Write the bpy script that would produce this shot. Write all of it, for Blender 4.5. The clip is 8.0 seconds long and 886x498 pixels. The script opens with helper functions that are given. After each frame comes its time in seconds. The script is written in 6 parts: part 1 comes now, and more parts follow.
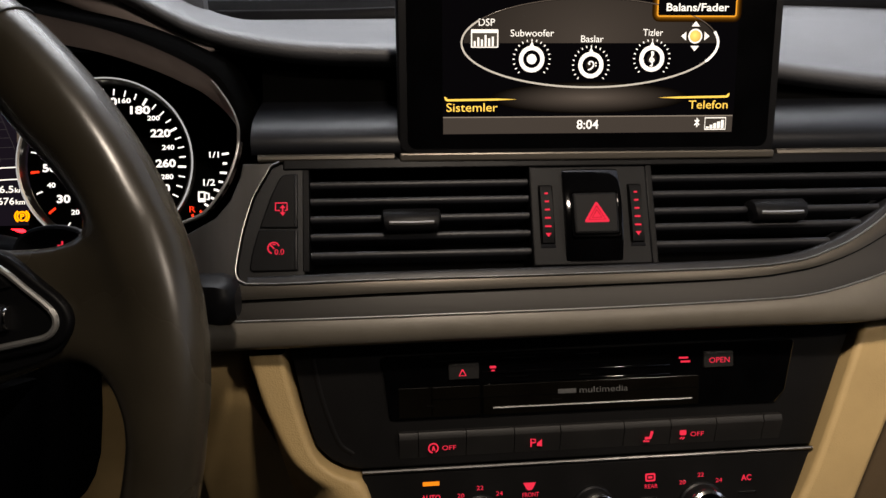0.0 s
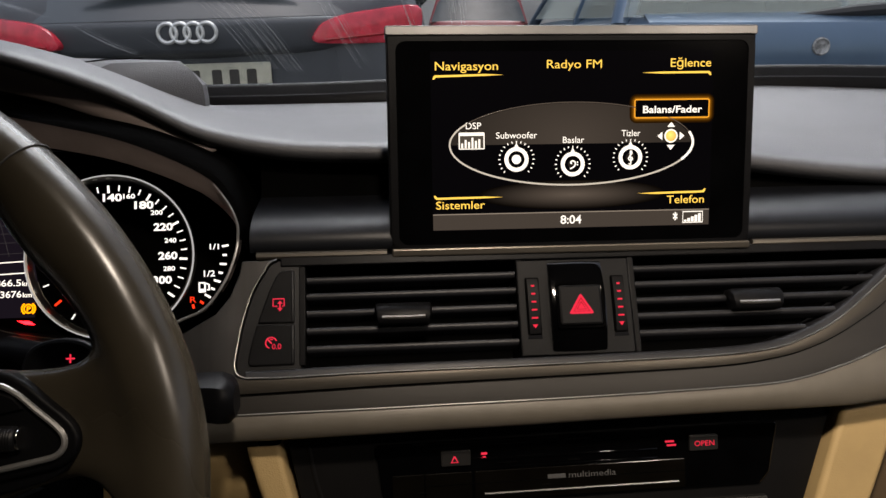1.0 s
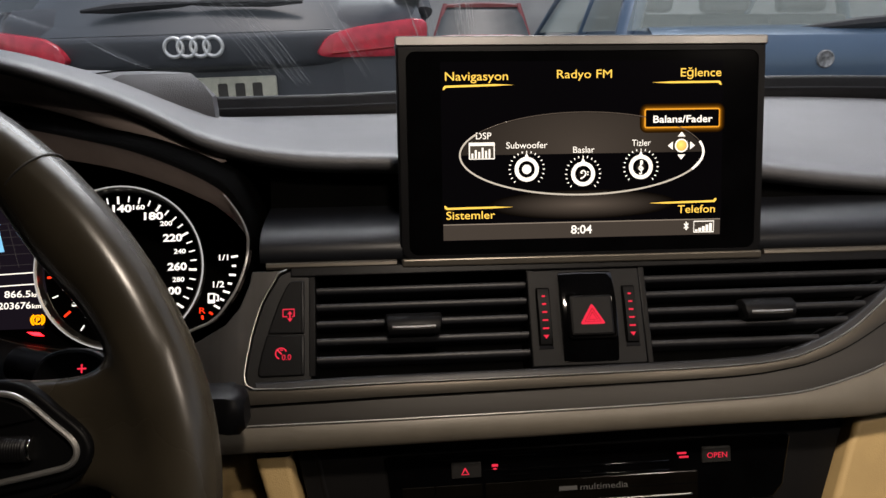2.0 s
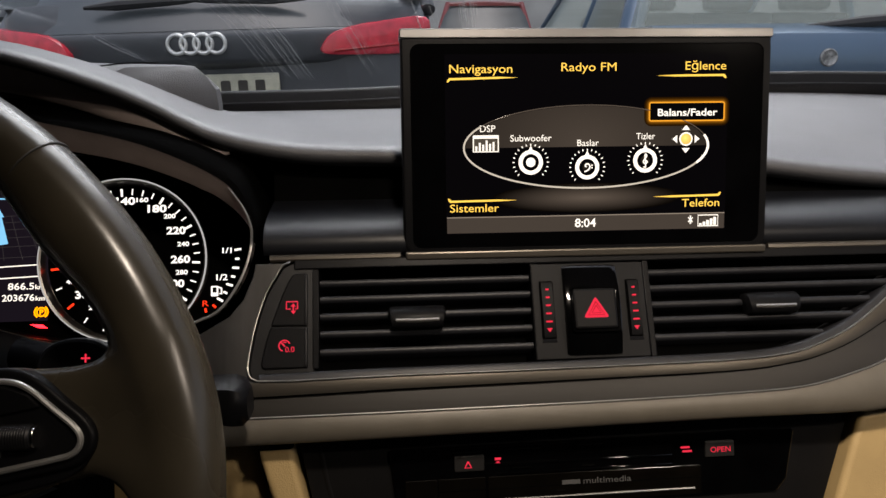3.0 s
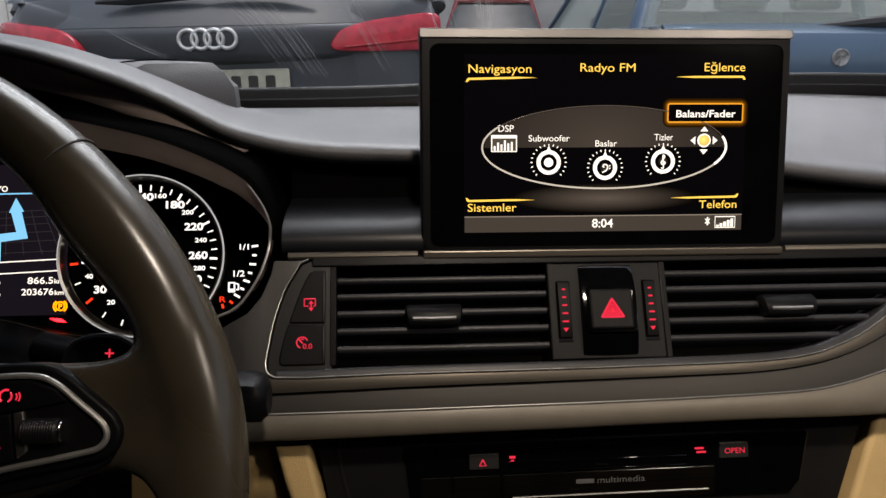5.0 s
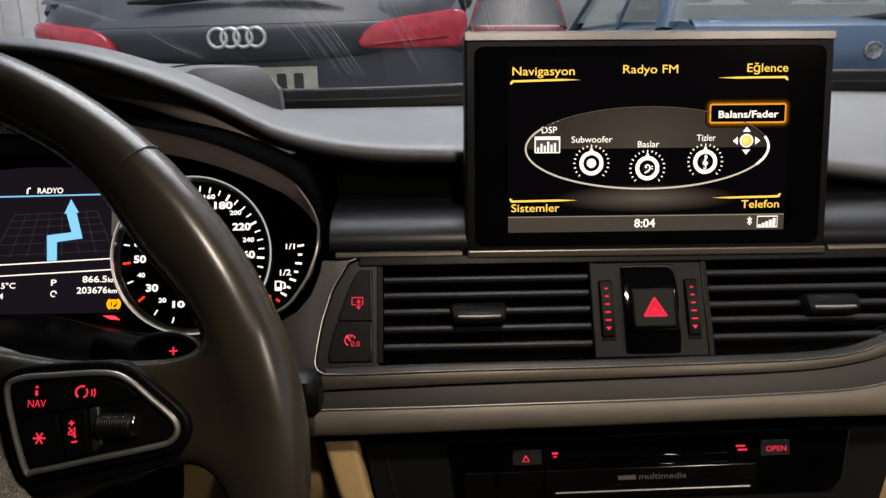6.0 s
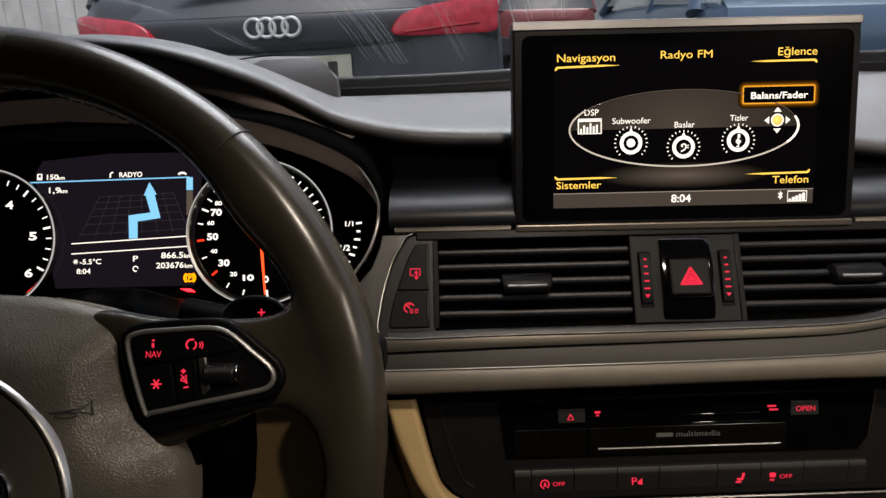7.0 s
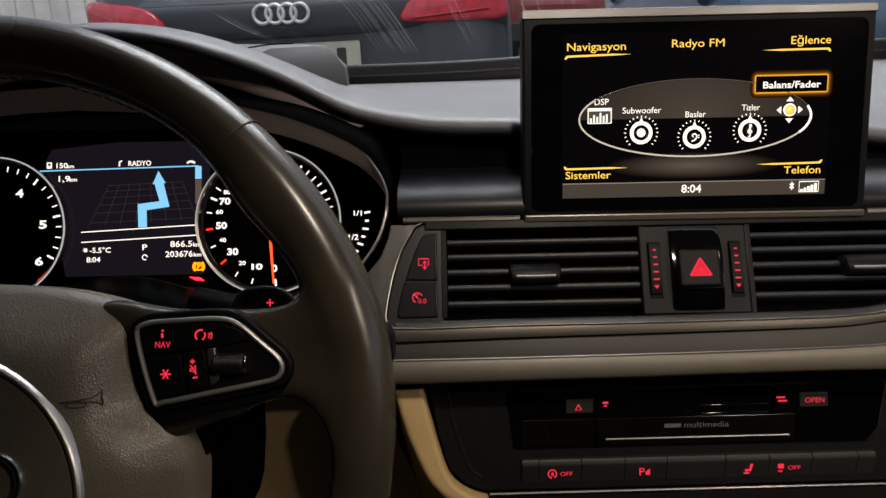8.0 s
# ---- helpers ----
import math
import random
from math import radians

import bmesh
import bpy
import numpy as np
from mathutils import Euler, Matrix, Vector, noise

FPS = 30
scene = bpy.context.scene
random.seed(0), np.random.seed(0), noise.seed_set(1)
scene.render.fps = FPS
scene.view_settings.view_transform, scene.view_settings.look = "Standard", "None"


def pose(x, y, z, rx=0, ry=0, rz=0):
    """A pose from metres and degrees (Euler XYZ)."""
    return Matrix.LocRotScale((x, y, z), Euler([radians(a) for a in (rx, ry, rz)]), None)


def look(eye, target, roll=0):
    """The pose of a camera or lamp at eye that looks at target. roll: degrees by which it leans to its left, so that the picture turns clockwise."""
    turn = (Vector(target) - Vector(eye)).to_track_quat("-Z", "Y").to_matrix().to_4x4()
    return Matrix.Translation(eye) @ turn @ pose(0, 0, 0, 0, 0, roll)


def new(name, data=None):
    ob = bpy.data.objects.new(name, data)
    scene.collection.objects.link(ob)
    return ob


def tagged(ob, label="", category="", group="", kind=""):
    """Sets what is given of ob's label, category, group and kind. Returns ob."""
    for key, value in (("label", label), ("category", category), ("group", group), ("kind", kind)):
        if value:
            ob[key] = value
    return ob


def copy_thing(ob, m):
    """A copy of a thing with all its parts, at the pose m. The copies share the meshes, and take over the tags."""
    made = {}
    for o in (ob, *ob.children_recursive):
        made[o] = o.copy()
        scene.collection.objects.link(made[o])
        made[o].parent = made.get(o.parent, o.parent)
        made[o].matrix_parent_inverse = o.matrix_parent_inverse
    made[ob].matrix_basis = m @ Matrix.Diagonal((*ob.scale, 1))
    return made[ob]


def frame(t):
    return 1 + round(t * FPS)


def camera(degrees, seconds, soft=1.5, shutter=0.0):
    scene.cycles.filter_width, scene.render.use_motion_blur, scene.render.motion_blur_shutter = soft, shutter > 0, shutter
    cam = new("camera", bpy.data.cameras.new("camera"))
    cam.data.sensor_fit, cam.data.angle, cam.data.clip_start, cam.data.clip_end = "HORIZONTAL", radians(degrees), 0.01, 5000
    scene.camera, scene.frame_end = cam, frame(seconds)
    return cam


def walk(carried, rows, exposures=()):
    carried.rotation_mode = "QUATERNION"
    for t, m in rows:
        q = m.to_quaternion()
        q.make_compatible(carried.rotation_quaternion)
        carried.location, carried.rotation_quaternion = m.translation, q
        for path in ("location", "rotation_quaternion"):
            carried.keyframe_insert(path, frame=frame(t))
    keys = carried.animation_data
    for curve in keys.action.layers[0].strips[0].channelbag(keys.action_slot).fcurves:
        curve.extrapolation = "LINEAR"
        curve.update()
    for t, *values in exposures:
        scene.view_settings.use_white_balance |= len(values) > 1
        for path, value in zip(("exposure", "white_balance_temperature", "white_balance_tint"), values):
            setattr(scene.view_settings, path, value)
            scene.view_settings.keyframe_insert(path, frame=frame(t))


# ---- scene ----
cam = camera(61.0, 8.0)
PATH = [
    (0.0, -0.1053, -0.4850, 0.9483, 69.73, -0.36, -1.76),
    (0.5, -0.1017, -0.4887, 0.9671, 70.82, -0.08, -2.03),
    (1.0, -0.1007, -0.4945, 0.9835, 73.16, 0.14, -2.05),
    (2.5, -0.1061, -0.4932, 0.9791, 74.20, 0.28, -1.66),
    (3.0, -0.1058, -0.4940, 0.9775, 74.07, 0.18, -1.59),
    (3.5, -0.1045, -0.4950, 0.9801, 74.01, 0.06, -1.56),
    (4.0, -0.1058, -0.4951, 0.9807, 73.95, -0.04, -1.53),
    (4.5, -0.1069, -0.4951, 0.9791, 73.88, -0.19, -1.37),
    (6.0, -0.1269, -0.5034, 0.9847, 73.47, 0.29, 0.69),
    (6.5, -0.1299, -0.5392, 0.9914, 73.03, 0.84, 1.81),
    (7.0, -0.1417, -0.5472, 0.9893, 72.47, 1.31, 2.66),
    (7.5, -0.1400, -0.5446, 0.9886, 71.88, 1.50, 3.15),
    (8.0, -0.1418, -0.5455, 0.9913, 71.46, 1.34, 3.32),
]
walk(cam, [(t, pose(x, y, z, rx, ry, rz)) for t, x, y, z, rx, ry, rz in PATH],
     [(0.0, 0.11), (4.5, 0.13), (6.0, 0.19), (6.5, 0.23), (7.2, 0.17), (8.0, 0.13)])

# ---- world and light ----
world = bpy.data.worlds.new("overcast_morning")
scene.world = world
world.use_nodes = True
wt = world.node_tree
sky = wt.nodes.new("ShaderNodeTexSky")
sky.sky_type = 'NISHITA'
sky.sun_disc = False
sky.sun_elevation, sky.sun_rotation = radians(75), radians(180)
sky.air_density, sky.dust_density = 1.6, 3.5
hsv = wt.nodes.new("ShaderNodeHueSaturation")
hsv.inputs["Saturation"].default_value = 0.5
wt.links.new(sky.outputs[0], hsv.inputs["Color"])
tint = wt.nodes.new("ShaderNodeMixRGB")
tint.blend_type = 'MULTIPLY'
tint.inputs[0].default_value, tint.inputs[2].default_value = 1.0, (1.0, 0.965, 1.04, 1)
wt.links.new(hsv.outputs[0], tint.inputs[1])
wt.links.new(tint.outputs[0], wt.nodes["Background"].inputs[0])
wt.nodes["Background"].inputs[1].default_value = 0.15

SUN = bpy.data.lights.new("sun", 'SUN')
SUN.energy, SUN.angle, SUN.color = 2.6, radians(40), (0.98, 0.97, 1.0)
new("sun", SUN).matrix_world = look((0.8, 4.4, 6.0), (0, 0, 0))

DOME = bpy.data.lights.new("dome_lamp", 'AREA')
DOME.shape, DOME.size, DOME.size_y = 'RECTANGLE', 0.06, 0.04
DOME.energy, DOME.color, DOME.spread = 2.0, (1.0, 0.85, 0.70), radians(125)
new("dome_lamp_light", DOME).matrix_world = look((-0.04, -0.41, 1.262), (0.24, -0.08, 0.80))
# unseen second lamp, added as warm fill for the console and passenger side
FILL = bpy.data.lights.new("fill_lamp", 'AREA')
FILL.shape, FILL.size, FILL.size_y = 'RECTANGLE', 0.06, 0.04
FILL.energy, FILL.color, FILL.spread = 0.76, (1.0, 0.85, 0.70), radians(118)
new("fill_lamp_light", FILL).matrix_world = look((0.42, -0.62, 1.262), (0.22, -0.12, 0.7))


# ---- materials ----
def nodes_of(m):
    m.use_nodes = True
    return m.node_tree, m.node_tree.nodes["Principled BSDF"]


def mat(name, color, rough=0.5, metal=0.0, vary=0.15, scale=40.0, bump=0.0, bump_scale=600.0, coat=0.0, stretch=(1, 1, 1), rough_vary=0.08, spec=0.5):
    """A surface with grain at two scales: colour and gloss drift, fine relief."""
    m = bpy.data.materials.new(name)
    t, p = nodes_of(m)
    co = t.nodes.new("ShaderNodeTexCoord")
    mp = t.nodes.new("ShaderNodeMapping")
    mp.inputs["Scale"].default_value = stretch
    t.links.new(co.outputs["Object"], mp.inputs[0])
    n1 = t.nodes.new("ShaderNodeTexNoise")
    n1.inputs["Scale"].default_value, n1.inputs["Detail"].default_value = scale, 6
    t.links.new(mp.outputs[0], n1.inputs["Vector"])
    ramp = t.nodes.new("ShaderNodeMapRange")
    ramp.inputs["From Min"].default_value, ramp.inputs["From Max"].default_value = 0.3, 0.7
    ramp.inputs["To Min"].default_value, ramp.inputs["To Max"].default_value = 1 - vary, 1 + vary
    t.links.new(n1.outputs[0], ramp.inputs[0])
    mul = t.nodes.new("ShaderNodeMixRGB")
    mul.blend_type = 'MULTIPLY'
    mul.inputs[0].default_value = 1
    mul.inputs[1].default_value = (*color, 1)
    t.links.new(ramp.outputs[0], mul.inputs[2])
    t.links.new(mul.outputs[0], p.inputs["Base Color"])
    rr = t.nodes.new("ShaderNodeMapRange")
    rr.inputs["To Min"].default_value, rr.inputs["To Max"].default_value = max(rough - rough_vary, 0.02), min(rough + rough_vary, 1)
    n3 = t.nodes.new("ShaderNodeTexNoise")
    n3.inputs["Scale"].default_value, n3.inputs["Detail"].default_value = scale * 0.37, 4
    t.links.new(mp.outputs[0], n3.inputs["Vector"])
    t.links.new(n3.outputs[0], rr.inputs[0])
    t.links.new(rr.outputs[0], p.inputs["Roughness"])
    p.inputs["Metallic"].default_value = metal
    p.inputs["Coat Weight"].default_value = coat
    p.inputs["Specular IOR Level"].default_value = spec
    if bump:
        n2 = t.nodes.new("ShaderNodeTexNoise")
        n2.inputs["Scale"].default_value, n2.inputs["Detail"].default_value = bump_scale, 3
        t.links.new(mp.outputs[0], n2.inputs["Vector"])
        b = t.nodes.new("ShaderNodeBump")
        b.inputs["Strength"].default_value, b.inputs["Distance"].default_value = bump, 0.001
        t.links.new(n2.outputs[0], b.inputs["Height"])
        t.links.new(b.outputs[0], p.inputs["Normal"])
    return m


def leather(name, color, rough, cell=900.0, strength=0.35, vary=0.12, waves=0.0):
    """Grained hide: cell pattern in the relief, slow drift in the colour."""
    m = mat(name, color, rough, vary=vary, scale=25)
    t = m.node_tree
    p = t.nodes["Principled BSDF"]
    co = t.nodes.new("ShaderNodeTexCoord")
    v = t.nodes.new("ShaderNodeTexVoronoi")
    v.inputs["Scale"].default_value = cell
    t.links.new(co.outputs["Object"], v.inputs["Vector"])
    b = t.nodes.new("ShaderNodeBump")
    b.inputs["Strength"].default_value, b.inputs["Distance"].default_value = strength, 0.0006
    t.links.new(v.outputs["Distance"], b.inputs["Height"])
    t.links.new(b.outputs[0], p.inputs["Normal"])
    if waves:
        n = t.nodes.new("ShaderNodeTexNoise")
        n.inputs["Scale"].default_value, n.inputs["Detail"].default_value = 38, 2
        t.links.new(co.outputs["Object"], n.inputs["Vector"])
        w = t.nodes.new("ShaderNodeBump")
        w.inputs["Strength"].default_value, w.inputs["Distance"].default_value = waves, 0.004
        t.links.new(n.outputs["Fac"], w.inputs["Height"])
        t.links.new(w.outputs[0], b.inputs["Normal"])
    return m


def glow(name, color, strength=1.0):
    m = bpy.data.materials.new(name)
    t, p = nodes_of(m)
    p.inputs["Base Color"].default_value = (*[c * 0.02 for c in color], 1)
    p.inputs["Roughness"].default_value = 0.1
    p.inputs["Specular IOR Level"].default_value = 0.1
    p.inputs["Emission Color"].default_value = (*color, 1)
    p.inputs["Emission Strength"].default_value = strength
    return m


def fade(name, color, strength, centre, radii, power=1.0):
    """A display patch that is brightest at its centre and dies away to its edge."""
    m = glow(name, color, strength)
    t, p = nodes_of(m)
    co, mp, gr, pw = (t.nodes.new(k) for k in ("ShaderNodeTexCoord", "ShaderNodeMapping", "ShaderNodeTexGradient", "ShaderNodeMath"))
    mp.vector_type = 'TEXTURE'
    mp.inputs["Location"].default_value = (centre[0], centre[1], 0.0)
    mp.inputs["Scale"].default_value = (radii[0], radii[1], 1.0)
    gr.gradient_type = 'SPHERICAL'
    pw.operation = 'POWER'
    pw.inputs[1].default_value = power
    mix = t.nodes.new("ShaderNodeMath")
    mix.operation = 'MULTIPLY'
    mix.inputs[1].default_value = strength
    t.links.new(co.outputs["Object"], mp.inputs[0])
    t.links.new(mp.outputs[0], gr.inputs[0])
    t.links.new(gr.outputs["Fac"], pw.inputs[0])
    t.links.new(pw.outputs[0], mix.inputs[0])
    t.links.new(mix.outputs[0], p.inputs["Emission Strength"])
    return m


def glass(name, tint=(0.9, 0.93, 0.92), rough=0.0):
    m = bpy.data.materials.new(name)
    t, p = nodes_of(m)
    p.inputs["Base Color"].default_value = (*tint, 1)
    p.inputs["Transmission Weight"].default_value = 1
    p.inputs["Roughness"].default_value = rough
    p.inputs["IOR"].default_value = 1.5
    return m


def film(name, color, alpha):
    """A thin translucent deposit."""
    m = bpy.data.materials.new(name)
    t, p = nodes_of(m)
    p.inputs["Base Color"].default_value = (*color, 1)
    p.inputs["Roughness"].default_value = 0.8
    p.inputs["Alpha"].default_value = alpha
    return m


PAD = leather("grained_dash_plastic", (0.062, 0.063, 0.069), 0.47, 1100, 0.34, 0.08)
SATIN = mat("satin_black_plastic", (0.010, 0.010, 0.011), 0.38, bump=0.05, bump_scale=1200, spec=0.28)
BUTTON = mat("dark_button_plastic", (0.0155, 0.0148, 0.0145), 0.45, bump=0.05, bump_scale=1500, spec=0.25)
SOFT_RIM = mat("dark_grey_rim_plastic", (0.0085, 0.0085, 0.0090), 0.42, bump=0.05, bump_scale=1400, spec=0.3)
KEY = mat("key_plastic", (0.0045, 0.0045, 0.0050), 0.45, bump=0.05, bump_scale=1500, spec=0.12)
PIANO = mat("piano_black", (0.0012, 0.0012, 0.0014), 0.07, vary=0.3, coat=0.1, rough_vary=0.03)
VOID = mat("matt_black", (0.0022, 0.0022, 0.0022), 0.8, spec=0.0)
SLAT = mat("vent_slat_plastic", (0.0125, 0.0130, 0.0155), 0.44, bump=0.06, bump_scale=1400, spec=0.35)
ALU = mat("brushed_aluminium", (0.50, 0.48, 0.45), 0.34, 1.0, vary=0.1, scale=60, bump=0.06, bump_scale=300, stretch=(0.05, 1, 1))
DECOR = mat("brushed_grey_decor", (0.115, 0.103, 0.086), 0.38, 0.75, vary=0.1, scale=70, bump=0.08, bump_scale=260, stretch=(0.04, 1, 1))
DECOR_DARK = mat("dark_decor", (0.0185, 0.0162, 0.0135), 0.46, 0.25, vary=0.12, scale=60, bump=0.06, bump_scale=260, stretch=(0.04, 1, 1))
TRIM_GREY = mat("warm_grey_trim", (0.112, 0.099, 0.079), 0.44, 0.12, vary=0.08, scale=50, bump=0.05, bump_scale=900)
CORNER = mat("dark_brushed_metal", (0.125, 0.121, 0.118), 0.30, 0.9, vary=0.2, scale=60, bump=0.08, bump_scale=260, stretch=(1, 0.05, 1))
BRIGHT = mat("satin_bright_edge", (0.66, 0.65, 0.63), 0.32, 0.82, vary=0.08)
SHELF = mat("dark_shelf_plastic", (0.0066, 0.0073, 0.0092), 0.40, bump=0.06, bump_scale=1500, spec=0.21)
RAIL = mat("black_rail_plastic", (0.0042, 0.0042, 0.0048), 0.42, bump=0.05, spec=0.10)
EDGE_METAL = mat("satin_edge_metal", (0.185, 0.183, 0.182), 0.36, 1.0, vary=0.08)
LINE_METAL = mat("satin_line_metal", (0.50, 0.485, 0.455), 0.30, 1.0, vary=0.15, scale=40)
CHROME = mat("chrome", (0.78, 0.77, 0.75), 0.14, 1.0, vary=0.05)
BEIGE = leather("beige_soft_trim", (0.52, 0.37, 0.17), 0.55, 1000, 0.25, 0.08)
BROWN = leather("brown_lower_trim", (0.09, 0.06, 0.03), 0.6, 1000, 0.25, 0.08)
HIDE = leather("wheel_hide", (0.034, 0.0285, 0.0195), 0.27, 1600, 0.02, 0.2, 0.03)
HIDE.node_tree.nodes["Principled BSDF"].inputs["Specular IOR Level"].default_value = 0.55
HUBSKIN = leather("airbag_skin", (0.152, 0.133, 0.104), 0.25, 1100, 0.28, 0.12, 0.14)
SHROUD = mat("cluster_shroud", (0.25, 0.205, 0.190), 0.42, bump=0.05, bump_scale=1300)
STITCH = mat("dark_thread", (0.02, 0.018, 0.015), 0.7)
RED = glow("red_backlight", (1.0, 0.035, 0.075), 0.85)
RED_DIM = glow("dim_red_backlight", (0.8, 0.01, 0.012), 0.5)
ORANGE = glow("orange_backlight", (1.0, 0.25, 0.01), 1.1)
WARM = glow("warm_lamp_sign", (1.0, 0.30, 0.0), 2.2)
DIAL_WHITE = glow("dial_white", (1.0, 0.93, 0.86), 1.3)
DIAL_RED = glow("dial_red", (1.0, 0.04, 0.01), 1.4)
UI_WHITE = glow("display_white", (1.0, 0.90, 0.78), 1.3)
UI_AMBER = glow("display_amber", (1.0, 0.60, 0.09), 1.25)
UI_ORANGE = glow("display_orange", (1.0, 0.40, 0.03), 1.0)
UI_GREY = glow("display_grey", (0.16, 0.12, 0.09), 0.62)
UI_DARK = glow("display_dark_grey", (0.03, 0.022, 0.016), 0.7)
UI_BLACK = glow("display_black", (0.010, 0.008, 0.010), 0.2)
UI_BLUE = glow("display_blue", (0.25, 0.62, 0.95), 1.0)
UI_VIOLET = glow("display_violet_black", (0.055, 0.038, 0.060), 0.16)
PRINT = mat("grey_print", (0.08, 0.08, 0.08), 0.5)
RED_LAMP = glow("red_warning_lamp", (1.0, 0.012, 0.02), 7.0)
WINDSCREEN = glass("windscreen_glass")
STREAK = film("wiper_streak", (0.80, 0.83, 0.86), 0.12)
HEADLINER = mat("black_headliner", (0.025, 0.024, 0.023), 0.9, bump=0.2, bump_scale=800)
CABIN = mat("dark_cabin_trim", (0.008, 0.008, 0.008), 0.7, bump=0.1)
ASPHALT = mat("asphalt", (0.05, 0.05, 0.052), 0.85, vary=0.3, scale=8, bump=0.6, bump_scale=90)
SUV_PAINT = mat("dark_grey_metallic_paint", (0.072, 0.078, 0.084), 0.45, 0.2, vary=0.10, scale=6, coat=0.04)
BLUE_PAINT = mat("light_blue_metallic_paint", (0.085, 0.140, 0.21), 0.3, 0.3, vary=0.05, scale=5, coat=0.5)
RED_PAINT = mat("dull_red_paint", (0.20, 0.02, 0.02), 0.35, vary=0.08, scale=5, coat=0.3)
CAR_GLASS = mat("dark_car_window", (0.05, 0.06, 0.06), 0.1, vary=0.2, scale=4, coat=0.3)
REAR_GLASS = mat("dark_rear_glass", (0.052, 0.062, 0.067), 0.34, vary=0.12, scale=4, coat=0.2, spec=0.8)
CLEAR_CAR_GLASS = film("pale_car_window", (0.52, 0.58, 0.52), 0.37)
TAIL_RED = mat("tail_lamp_red", (0.66, 0.035, 0.060), 0.25, vary=0.25, scale=25, coat=0.5)
BUMPER = mat("black_bumper_plastic", (0.02, 0.02, 0.02), 0.6, bump=0.1, bump_scale=300)
TYRE = mat("tyre_rubber", (0.018, 0.018, 0.018), 0.8)
PLATE = mat("plate_white", (0.62, 0.60, 0.46), 0.4)
PLATE_INK = mat("plate_ink", (0.05, 0.045, 0.035), 0.5)
WALL_PALE = mat("pale_render_wall", (0.42, 0.42, 0.40), 0.9, vary=0.2, scale=1.5, bump=0.3, bump_scale=40)
FENCE = mat("pale_fence_board", (0.82, 0.79, 0.72), 0.8, vary=0.25, scale=3, bump=0.2, bump_scale=60)
POST = mat("dark_post", (0.04, 0.035, 0.03), 0.8)


# ---- mesh helpers ----
def finish(bm, name, material, parent=None, label="", smooth=35):
    me = bpy.data.meshes.new(name)
    bmesh.ops.recalc_face_normals(bm, faces=bm.faces)
    flat = [not f.smooth for f in bm.faces]
    bm.to_mesh(me)
    bm.free()
    me.materials.append(material)
    if smooth:
        me.set_sharp_from_angle(angle=radians(smooth))
        for f, level in zip(me.polygons, flat):
            if level:
                f.use_smooth = False
    ob = new(name, me)
    if parent is not None:
        ob.parent = parent
    if label:
        ob["label"] = label
    return ob


def part(name, bm, material, parent, label="", smooth=35):
    """One mesh object under a thing or under a part."""
    return finish(bm, name, material, parent, label, smooth)


def thing(name, m, label, category, group="", kind=""):
    """An empty that carries a thing's parts."""
    ob = new(name)
    ob.empty_display_size = 0.02
    ob.matrix_world = m
    return tagged(ob, label, category, group, kind)


def join(*meshes):
    """Several bmeshes that belong to one part."""
    out = bmesh.new()
    for b in meshes:
        me = bpy.data.meshes.new("tmp")
        b.to_mesh(me)
        b.free()
        out.from_mesh(me)
        bpy.data.meshes.remove(me)
    return out


def soften(bm, size, segments=2, angle=0.5):
    if size:
        edges = [e for e in bm.edges if len(e.link_faces) == 2 and e.calc_face_angle(0) > angle]
        bmesh.ops.bevel(bm, geom=edges, offset=size, segments=segments, affect='EDGES', profile=0.5, clamp_overlap=True)
    return bm


def prism(outline, w0, w1, bevel=0.0, segments=2):
    """A flat outline in u, v given depth from w0 to w1."""
    bm = bmesh.new()
    a = [bm.verts.new((u, v, w0)) for u, v in outline]
    b = [bm.verts.new((u, v, w1)) for u, v in outline]
    n = len(outline)
    for i in range(n):
        bm.faces.new((a[i], a[(i + 1) % n], b[(i + 1) % n], b[i]))
    bm.faces.new(list(reversed(a)))
    bm.faces.new(b)
    bmesh.ops.recalc_face_normals(bm, faces=bm.faces)
    soften(bm, bevel, segments)
    bm.normal_update()
    for f in bm.faces:
        f.smooth = 0.02 < abs(f.normal.z) < 0.998
    return bm


def rrect(u0, u1, v0, v1, r=0.002, n=4):
    pts = []
    for cu, cv, a0 in ((u1 - r, v1 - r, 0), (u0 + r, v1 - r, 90), (u0 + r, v0 + r, 180), (u1 - r, v0 + r, 270)):
        for k in range(n + 1):
            a = radians(a0 + 90 * k / n)
            pts.append((cu + r * math.cos(a), cv + r * math.sin(a)))
    return pts


def box(u0, u1, v0, v1, w0, w1, bevel=0.0, segments=2):
    return prism([(u0, v0), (u1, v0), (u1, v1), (u0, v1)], w0, w1, bevel, segments)


def disc(cu, cv, r, w0, w1, n=32, bevel=0.0):
    return prism([(cu + r * math.cos(2 * math.pi * k / n), cv + r * math.sin(2 * math.pi * k / n)) for k in range(n)], w0, w1, bevel)


def loft(rows, close_row=False, close_all=False, caps=False):
    """A skin over rows of points, all of one length."""
    bm = bmesh.new()
    vs = [[bm.verts.new(p) for p in row] for row in rows]
    m, n = len(rows), len(rows[0])
    for i in range(m if close_all else m - 1):
        for j in range(n if close_row else n - 1):
            bm.faces.new((vs[i][j], vs[i][(j + 1) % n], vs[(i + 1) % m][(j + 1) % n], vs[(i + 1) % m][j]))
    for f in bm.faces:
        f.smooth = True
    if caps and close_row:
        bm.faces.new(list(reversed(vs[0])))
        bm.faces.new(vs[-1])
    return bm


